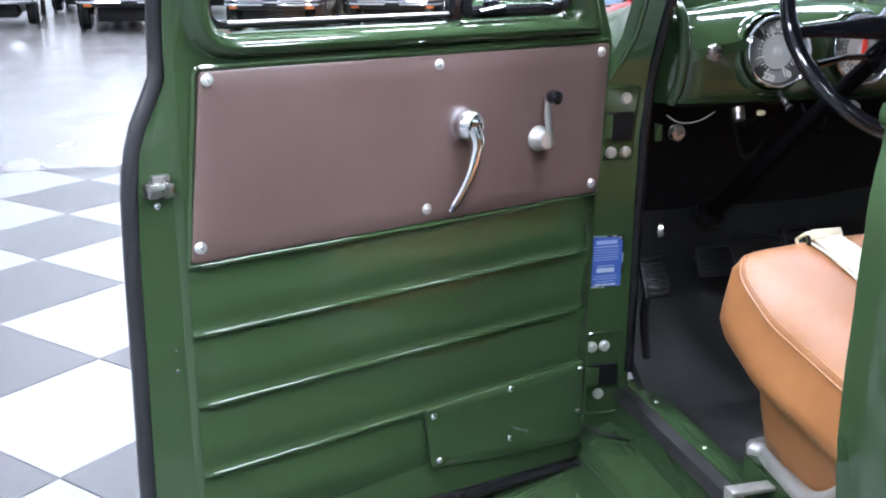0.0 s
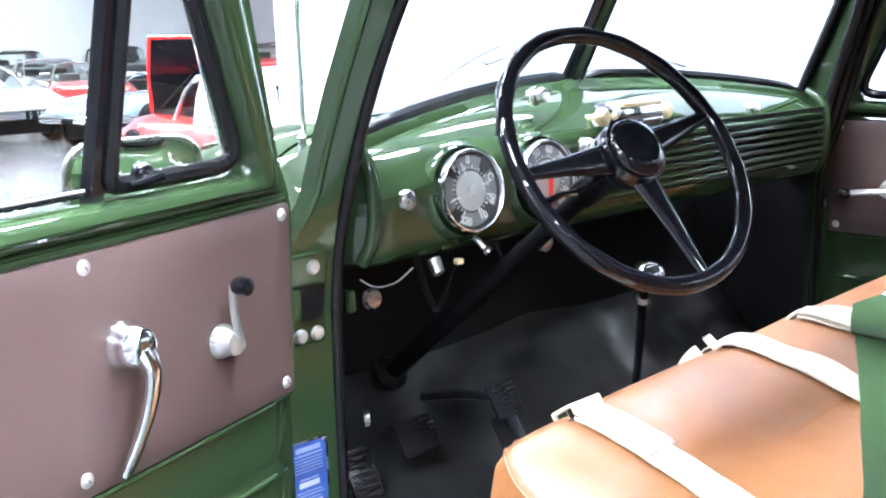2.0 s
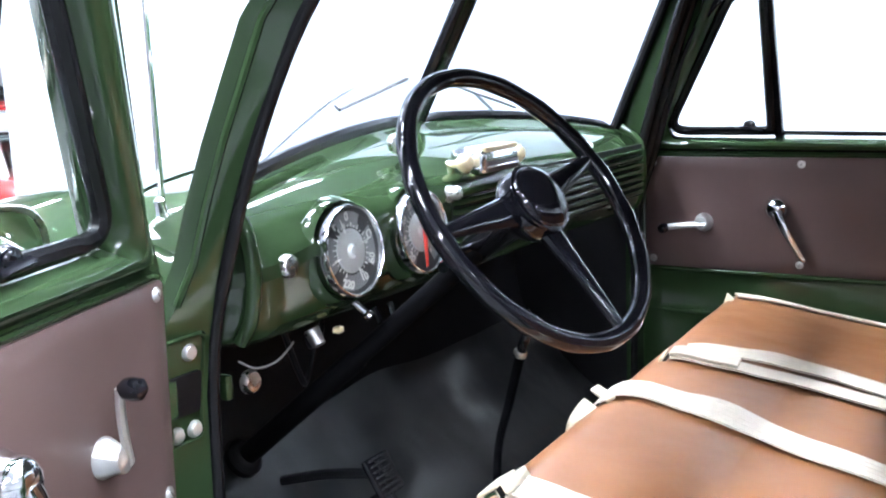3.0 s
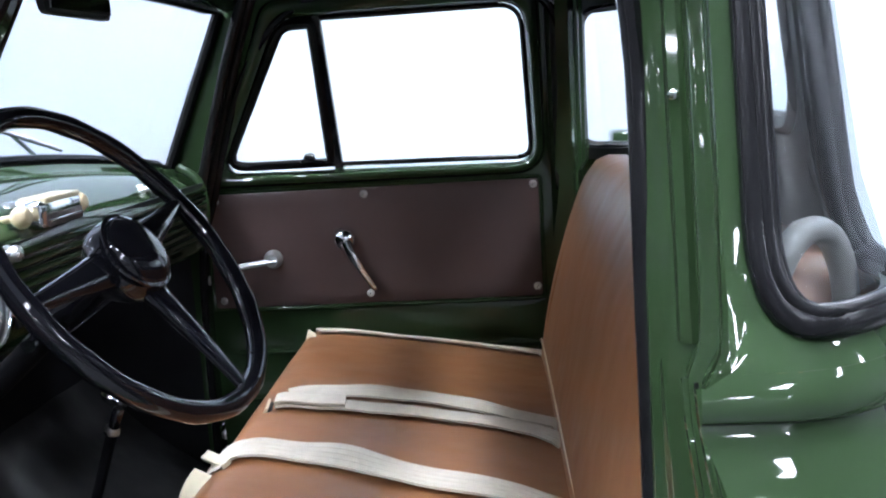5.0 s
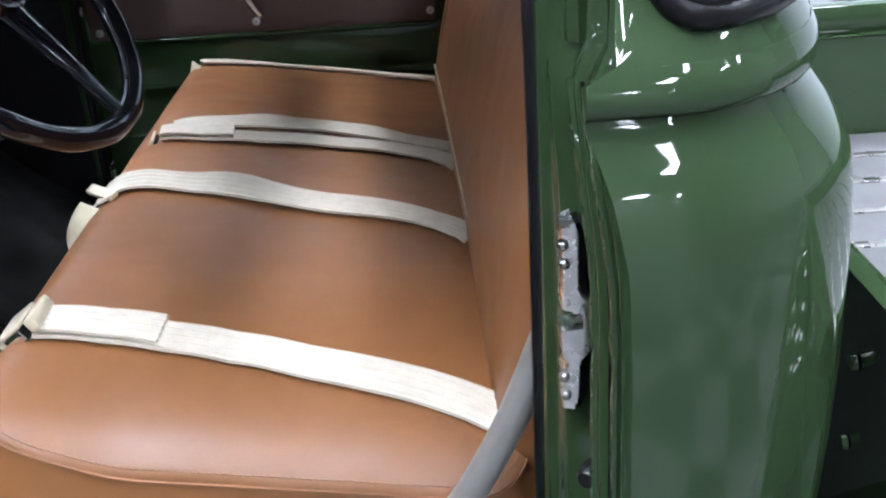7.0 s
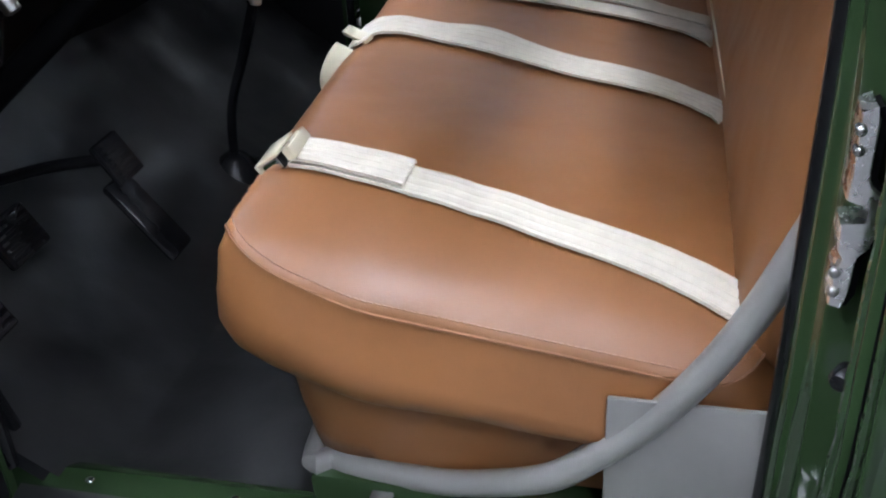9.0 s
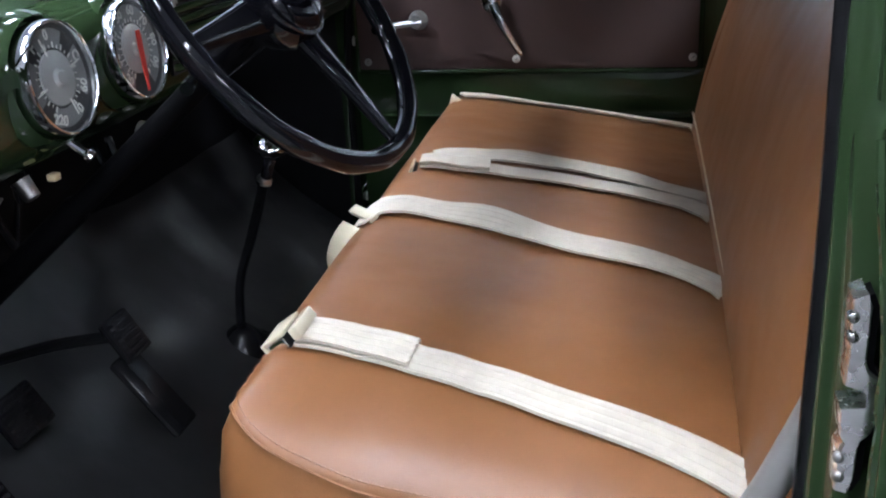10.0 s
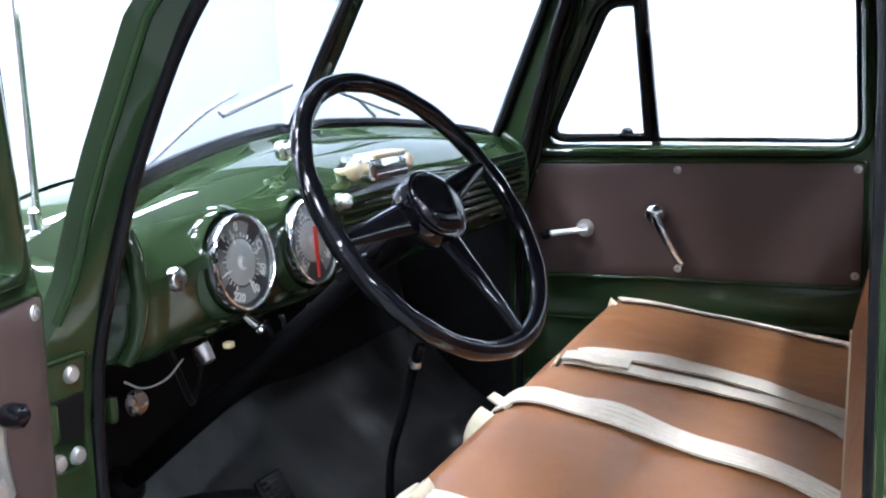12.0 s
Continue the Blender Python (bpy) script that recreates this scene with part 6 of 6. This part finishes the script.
P_NAVY = car_paint("navy_paint", (0.008, 0.010, 0.025))
P_PINE = car_paint("pine_green_paint", (0.008, 0.022, 0.016))
P_SILVER = car_paint("champagne_paint", (0.46, 0.40, 0.33))
P_GREY = car_paint("grey_car_paint", (0.16, 0.165, 0.17))
P_BLUE = car_paint("sky_blue_paint", (0.22, 0.32, 0.48))
P_RED = car_paint("red_paint", (0.55, 0.022, 0.02))
P_WHITE = car_paint("white_car_paint", (0.68, 0.68, 0.67))
P_YELLOW = car_paint("lime_paint", (0.55, 0.66, 0.04))
P_BLACK = car_paint("black_car_paint", (0.008, 0.008, 0.010))
AMBER = shader("amber_lens", (0.55, 0.15, 0.04), 0.2)
TYREWHITE = shader("white_tyre_wall", (0.6, 0.59, 0.56), 0.6, 0, 0, 20, 0.08)
CABIN = shader("dark_car_interior", (0.03, 0.028, 0.027), 0.6, 0, 0, 15, 0.2)
SHEET = shader("pale_sale_sheet", (0.55, 0.66, 0.64), 0.6, 0, 0, 15, 0.05)


def car(x, y, heading, paint, label, length=4.4, width=1.7, hood=0.86, roof=1.22, bonnet=None, roofpaint=None, open_top=False, hardtop=False, split=False, whitewall=False, teeth=0, stripes=False, sheet=False):
    """A parked car, nose towards its own -y. bonnet: the raised bonnet's angle, hinged at the nose."""
    m = pose(x, y, FL, 0, 0, heading)
    t = thing("car", label, "car", (x, y, FL), "parked collector cars")
    L, W = length / 2, width / 2

    def at(a, b, c):
        return m @ Vector((a, b, c))

    def ring(yy, w, zb, zt, crown, wing):
        """One section across: crowned middle, raised wings, rolled shoulders, tucked sills."""
        pts = []
        for k in range(21):
            q = -1 + 2 * k / 20
            b = abs(q)
            zz = zt + crown * (1 - q * q) + wing * math.exp(-((b - 0.76) / 0.15) ** 2) - (zt - zb) * 0.20 * (max(0, b - 0.82) / 0.18) ** 1.6
            pts.append(at(w * q, yy, zz))
        for sx in (1, -1):
            side = [(1.03, 0.62), (1.035, 0.45), (1.0, 0.18), (0.90, 0.0)]
            for a, c in (side if sx > 0 else reversed(side)):
                pts.append(at(sx * w * a, yy, zb + (zt - zb) * c))
        return pts
    h = hood
    bm = bmesh.new()
    secs = [(-L, 0.70 * W, 0.47, h * 0.70, 0.01, 0.0), (-L + 0.04, 0.84 * W, 0.45, h * 0.76, 0.02, 0.01), (-L + 0.16, 0.94 * W, 0.43, h * 0.83, 0.03, 0.03), (-L + 0.45, 0.99 * W, 0.40, h * 0.89, 0.04, 0.05), (-L + 0.9, W, 0.34, h * 0.94, 0.045, 0.055), (-L + 1.25, W, 0.24, h * 0.96, 0.04, 0.04), (-L + 1.35, W, 0.22, h * 0.97, 0.04, 0.035), (-L + 1.7, W, 0.22, h * 0.99, 0.03, 0.01), (0.2, W, 0.22, h, 0.0, 0.0), (L - 1.3, W, 0.22, h, 0.02, 0.02), (L - 0.8, W, 0.23, h * 0.98, 0.02, 0.04), (L - 0.35, 0.96 * W, 0.26, h * 0.92, 0.02, 0.02), (L - 0.06, 0.86 * W, 0.32, h * 0.80, 0.01, 0), (L, 0.75 * W, 0.42, h * 0.70, 0, 0)]
    cage(bm, [ring(*a) for a in secs])
    body = part("body", bm, paint, t, angle=50)
    # dark block that also supplies the deep shade under the car
    bm = bmesh.new()
    box(bm, -W * 0.66, W * 0.66, -L + 0.3, L - 0.2, 0.16, 0.50, 0.02, m)
    part("underbody", bm, DARK, t, "dark underbody block that also stands for the shade below")
    # cabin: tub, seats and panes
    bm = bmesh.new()
    box(bm, -W * 0.76, W * 0.76, -L + 1.75, -L + 3.1, h - 0.1, h + 0.016, 0.01, m)
    part("cabin_tub", bm, CABIN, t, "dark interior")
    for sx in (-1, 1):
        bm = bmesh.new()
        box(bm, sx * W * 0.4 - 0.22, sx * W * 0.4 + 0.22, -L + 2.65, -L + 2.8, h - 0.05, h + 0.16, 0.05, m)
        part("seat_back", bm, CABIN, t)
    r = roof
    f0, f1 = (-L + (1.60 if hardtop else 1.42), W * 0.84, h + 0.0), (-L + 1.88, W * 0.68, r - 0.03)
    b1, b0 = (-L + 3.0, W * 0.68, r - 0.05), (-L + 3.55, W * 0.80, h + 0.01)
    c1 = -L + (2.12 if hardtop else 2.6)
    panes = [("windscreen_pane", [(-f0[1], f0[0], f0[2]), (f0[1], f0[0], f0[2]), (f1[1], f1[0], f1[2]), (-f1[1], f1[0], f1[2])])]
    if not open_top:
        panes.append(("rear_pane", [(-b0[1] * 0.75, b0[0] - 0.1, b0[2] + 0.07), (b0[1] * 0.75, b0[0] - 0.1, b0[2] + 0.07), (b1[1] * 0.8, b1[0] + 0.12, r - 0.12), (-b1[1] * 0.8, b1[0] + 0.12, r - 0.12)]))
        for sx in (-1, 1):
            panes.append(("side_pane", [(sx * f0[1], f0[0] + 0.1, h), (sx * W * 0.84, c1 + 0.02, h), (sx * W * 0.70, c1 + 0.02, r - 0.05), (sx * f1[1], f1[0], r - 0.04)]))
    for nm, cs in panes:
        bm = bmesh.new()
        cage(bm, [[at(*c) for c in cs], [at(c[0] * 0.992, c[1], c[2] - 0.004) for c in cs]])
        ob = part(nm, bm, GLASS, t, "clear car window", smooth=False)
        ob.visible_shadow = False
    bm = bmesh.new()
    tube(bm, smooth_path([at(-f0[1], f0[0], f0[2] - 0.01), at(-f1[1], f1[0], f1[2]), at(0, f1[0] - 0.03, f1[2] + 0.025), at(f1[1], f1[0], f1[2]), at(f0[1], f0[0], f0[2] - 0.01)], 3), 0.020, 8)
    part("screen_frame", bm, CHROME, t)
    if sheet:
        bm = bmesh.new()
        box(bm, -0.34, 0.06, -0.003, 0.003, 0.04, 0.26, 0, m @ Matrix.Translation((0, f0[0] + 0.16, h)) @ Matrix.Rotation(radians(-52), 4, "X"))
        part("window_sheet", bm, SHEET, t, "pale sheet behind the windscreen", smooth=False)
    if not open_top:
        bm = bmesh.new()
        rows = [(f1[0] - 0.03, 0.69, r - 0.035), (f1[0] + 0.15, 0.70, r), (-L + 2.4, 0.71, r + 0.01), (-L + 2.8, 0.71, r - 0.005), (b1[0] + 0.06, 0.70, r - 0.05)]
        cage(bm, [[at(sx * W * w, yy, z + dz) for sx, dz in ((-1.04, -0.05), (-0.99, -0.01), (-0.8, 0.025), (0, 0.05), (0.8, 0.025), (0.99, -0.01), (1.04, -0.05))] + [at(sx * W * w, yy, z - 0.05) for sx in (0.9, -0.9)] for yy, w, z in rows])
        top = part("roof", bm, roofpaint or paint, t, "hard roof")
        for sx in (-1, 1):
            bm = bmesh.new()
            cage(bm, [[at(sx * a * W, yy, z) for a, yy in ((w, y0), (w + 0.02, y0 + 0.02), (w + 0.0, y1), (w - 0.2, y1 + 0.22), (w - 0.23, y1 + 0.19), (w - 0.04, y0 + 0.02))] for w, y0, y1, z in ((0.86, c1, -L + 3.36, h - 0.02), (0.81, c1, -L + 3.18, (h + r) / 2), (0.735, c1, -L + 3.0, r - 0.03))])
            part("rear_pillar", bm, roofpaint or paint, top)
    for sx in (-1, 1):
        for yy in (-L + 0.85, L - 0.85):
            side = m.to_3x3() @ Vector((sx, 0, 0))
            bm = bmesh.new()
            lathe(bm, [(0.001, 0.0), (0.385, 0.0), (0.385, -0.05)], at(sx * W * 1.042, yy, 0.33), side, 24)
            part("wheel_arch", bm, DARK, body, "dark wheel arch")
            hub = at(sx * (W - 0.045), yy, 0.325)
            bm = bmesh.new()
            lathe(bm, [(0.16, -0.10), (0.29, -0.11), (0.325, -0.08), (0.325, 0.08), (0.29, 0.105), (0.19, 0.098)], hub, side, 24)
            wh = part("wheel", bm, RUBBER, t, "black tyre")
            bm = bmesh.new()
            lathe(bm, [(0.20, 0.09), (0.19, 0.105), (0.15, 0.085), (0.06, 0.10), (0.001, 0.115)], hub, side, 20)
            part("rim", bm, CHROME, wh, "bright wheel rim")
            if whitewall:
                bm = bmesh.new()
                lathe(bm, [(0.205, 0.095), (0.21, 0.108), (0.285, 0.111), (0.29, 0.10)], hub, side, 24)
                part("white_wall", bm, TYREWHITE, wh, "white tyre side wall")
        if not split:
            for k in (0.60, 0.82):
                bm = bmesh.new()
                lathe(bm, [(0.082, -0.12), (0.092, 0.0), (0.078, 0.012), (0.07, 0.004), (0.001, 0.02)], at(sx * W * k, -L + 0.09 + 0.10 * (k - 0.6) / 0.22, h * 0.72), m.to_3x3() @ Vector((0, -1, 0.1)), 16)
                part("headlight", bm, CHROME, t)
        bm = bmesh.new()
        box(bm, sx * W * 0.78 - 0.075, sx * W * 0.78 + 0.075, -L - 0.01, -L + 0.12, 0.43, 0.49, 0.015, m)
        part("indicator", bm, AMBER, t)
        # bumper half: two bars that meet at the end
        bm = bmesh.new()
        hi, lo = (0.575, 0.50) if split else (0.52, 0.46)
        for z in (hi, lo):
            tube(bm, smooth_path([at(sx * W * 1.03, -L + 0.42, z), at(sx * W * 0.99, -L + 0.12, z), at(sx * W * 0.84, -L - 0.03, z), at(sx * W * 0.5, -L - 0.08, z), at(sx * W * 0.16, -L - 0.09, z)], 3), 0.019 if split else 0.036, 8)
        if split:
            tube(bm, [at(sx * W * 0.16, -L - 0.09, hi), at(sx * W * 0.16, -L - 0.09, lo)], 0.019, 8)
        part("bumper", bm, CHROME, t, "chrome bumper half")
    bm = bmesh.new()
    box(bm, -W * 0.72, W * 0.72, -L - 0.02, -L + 0.25, 0.42, h * 0.62, 0.03, m)
    gr = part("grille", bm, DARK, t, "dark grille opening")
    for k in range(teeth):
        bm = bmesh.new()
        tube(bm, [at(W * 0.62 * (2 * k / (teeth - 1) - 1), -L - 0.03, z) for z in (0.43, 0.47, h * 0.60)], [0.014, 0.024, 0.014], 8)
        part("grille_tooth", bm, CHROME, gr, "chrome tooth")
    bm = bmesh.new()
    tube(bm, smooth_path([at(W * 0.72 * c, -L - 0.03 - 0.02 * (1 - c * c), h * 0.62 + 0.004) for c in (-1, -0.5, 0, 0.5, 1)], 2), 0.012, 6)
    part("grille_trim", bm, CHROME, gr)
    if bonnet:
        bm = bmesh.new()
        box(bm, -W * 0.60, W * 0.60, -L + 0.45, -L + 1.35, h * 0.8, h + 0.045, 0.01, m)
        part("engine_bay", bm, DARK, t, "dark engine bay")
        hm = m @ Matrix.Translation((0, -L + 0.42, h * 0.93)) @ Matrix.Rotation(radians(bonnet), 4, "X")
        rows = ((0, 0.60), (0.12, 0.64), (0.45, 0.67), (0.75, 0.67), (0.88, 0.65))
        bm = bmesh.new()
        cage(bm, [[hm @ Vector((q * W * wd, yy, 0.03 * (1 - q * q))) for q in (-1, -0.6, 0, 0.6, 1)] + [hm @ Vector((q * W * wd, yy, -0.035)) for q in (1, 0.6, 0, -0.6, -1)] for yy, wd in rows])
        bo = part("raised_bonnet", bm, paint, t, "raised bonnet")
        bm = bmesh.new()
        cage(bm, [[hm @ Vector((q * W * (wd - 0.03), yy, -0.039)) for q in (-1, 0, 1)] + [hm @ Vector((q * W * (wd - 0.03), yy, -0.055 + 0.012 * abs(q))) for q in (1, 0, -1)] for yy, wd in ((0.04, 0.61), (0.45, 0.67), (0.85, 0.66))])
        part("bonnet_lining", bm, BLACK, bo, "gloss black bonnet underside")
        for sx in (-1, 1):
            bm = bmesh.new()
            tube(bm, [hm @ Vector((sx * W * 0.5, 0.1, -0.06)), hm @ Vector((sx * W * 0.05, 0.5, -0.062)), hm @ Vector((sx * W * 0.55, 0.8, -0.06))], 0.03, 8, flat=0.5)
            part("bonnet_rib", bm, BLACK, bo)
        if stripes:
            for sx in (-0.22, 0.22):
                bm = bmesh.new()
                cage(bm, [[hm @ Vector((sx * W + q, yy, 0.034 * (1 - sx * sx))) for q in (-0.1, 0.1)] + [hm @ Vector((sx * W + q, yy, 0.028 * (1 - sx * sx))) for q in (0.1, -0.1)] for yy in (0.02, 0.86)])
                part("bonnet_stripe", bm, P_BLACK, bo, "black stripe")
    return t


car(2.57, 17.2, -16, P_NAVY, "dark navy coupe with split chrome bumpers and a sheet inside", width=1.58, split=True, sheet=True)
car(0.52, 17.45, -14, P_NAVY, "dark navy open sports car with split chrome bumpers", width=1.58, split=True, open_top=True)
car(-2.2, 18.8, -2, P_PINE, "very dark green sports car with split chrome bumpers", width=1.74, split=True)
car(-5.0, 20.2, 4, P_BLACK, "black saloon car with bright hub caps", whitewall=True)
car(4.45, 18.6, 8, P_SILVER, "champagne car with toothed chrome grille and white-walled tyres", roofpaint=P_GREY, hood=0.92, roof=1.30, whitewall=True, teeth=9, sheet=True)
car(6.77, 15.05, -72, P_BLUE, "pale sky blue open car with chrome headlights", hood=0.82, open_top=True, roof=1.12)
car(3.70, 7.15, 174, P_RED, "red sports car with a white hardtop and its bonnet raised", length=4.3, width=1.74, hood=0.84, roof=1.26, roofpaint=P_WHITE, bonnet=78, hardtop=True)
car(7.2, 19.7, -20, P_RED, "red open car with a bright screen frame", hood=0.95, roof=1.32, open_top=True)
car(4.45, 24.3, -3, P_YELLOW, "lime yellow car in the back row", width=1.6, roof=1.42, hood=0.98)
car(6.1, 24.9, -6, P_WHITE, "white car with its black-striped bonnet raised", hood=1.0, bonnet=70, stripes=True)
car(8.3, 24.7, -10, P_GREY, "grey saloon car in the back row", hood=1.0, roof=1.38)
car(1.5, 22.3, -6, P_WHITE, "white open car in the back row", hood=0.95, open_top=True, whitewall=True)
car(-0.9, 23.4, 0, P_RED, "red car in the back row", hood=0.95, roof=1.35)
car(-3.3, 24.5, 0, P_WHITE, "white saloon car in the back row", roof=1.4)
car(5.7, 30.0, -5, P_BLACK, "tall black car against the far wall", hood=1.2, roof=1.75)
car(9.4, 30.0, -8, P_BLACK, "black car against the far wall", hood=1.25, roof=1.65)
car(10.6, 25.8, -14, P_BLACK, "black car with a high roof in the back row", hood=1.3, roof=1.68)
car(12.6, 20.8, -30, P_RED, "red car with a black roof beyond the photo wall", hood=1.25, roof=1.6, roofpaint=P_BLACK)

# green bin by the side wall
bin_bm = bmesh.new()
box(bin_bm, 5.45, 5.9, -1.80, -1.33, FL, 1.05, 0.03)
solo("waste_bin", bin_bm, GREEN, "plain green bin standing by the white wall", "bin", base=(5.67, -1.56, FL))

# ---- checkered tile floor ----
def tiles():
    ends = 5.3
    e1 = Vector((-0.665, 0.747)).normalized() * 0.61
    e2 = Vector((-e1.y, e1.x)) * -1
    o = Vector((-1.88, 1.846))
    bm = bmesh.new()
    box(bm, -6.5, 5.9, -13.9, ends, FL - 0.016, FL - 0.004)
    base = solo("tile_floor", bm, CONCRETE, "checkered floor of light and grey square tiles", "floor", "structure", smooth=False)

    def slab(poly):
        b = bmesh.new()
        cen = sum(poly, Vector((0, 0))) / len(poly)
        ins = [p + (cen - p).normalized() * 0.003 for p in poly]
        cage(b, [[(p.x, p.y, -0.006) for p in ins], [(p.x, p.y, 0.0) for p in ins], [(p.x + (cen - p).normalized().x * 0.002, p.y + (cen - p).normalized().y * 0.002, 0.001) for p in ins]])
        return b
    unit = [Vector((0, 0)), e1, e1 + e2, e2]
    shared = {}
    for dark in (False, True):
        b = slab([p - (e1 + e2) / 2 for p in unit])
        shared[dark] = mesh_of("tile", b, TILE_D if dark else TILE_L, False)
    rest = {False: bmesh.new(), True: bmesh.new()}
    count = 0
    for i in range(-30, 31):
        for j in range(-30, 31):
            c = o + e1 * (i + 0.5) + e2 * (j + 0.5)
            if not (-6.2 < c.x < 5.5 and -13.4 < c.y < ends + 0.45):
                continue
            dark = (i + j) % 2 != 0
            poly = [c + p - (e1 + e2) / 2 for p in unit]
            near = -4.2 < c.x < -0.4 and -2.5 < c.y
            if max(p.y for p in poly) <= ends and near and count < 300:
                ob = new("tile", shared[dark])
                ob.parent = base
                ob.location = (c.x, c.y, FL)
                count += 1
                continue
            if max(p.y for p in poly) > ends:
                cut = []
                for a, b in zip(poly, poly[1:] + poly[:1]):
                    if a.y <= ends:
                        cut.append(a)
                    if (a.y - ends) * (b.y - ends) < 0:
                        cut.append(a.lerp(b, (ends - a.y) / (b.y - a.y)))
                poly = cut
                if len(poly) < 3:
                    continue
            if near:
                ob = new("tile", mesh_of("tile", slab(poly), TILE_D if dark else TILE_L, False))
                ob.parent = base
                ob.location = (0, 0, FL)
            else:
                vs = [rest[dark].verts.new((p.x, p.y, FL + 0.0005)) for p in poly]
                rest[dark].faces.new(vs)
    for dark in (False, True):
        ob = new("tile_field", mesh_of("tile_field", rest[dark], TILE_D if dark else TILE_L, False))
        ob.parent = base
        tagged(ob, "field of square tiles", kind="stuff")


tiles()
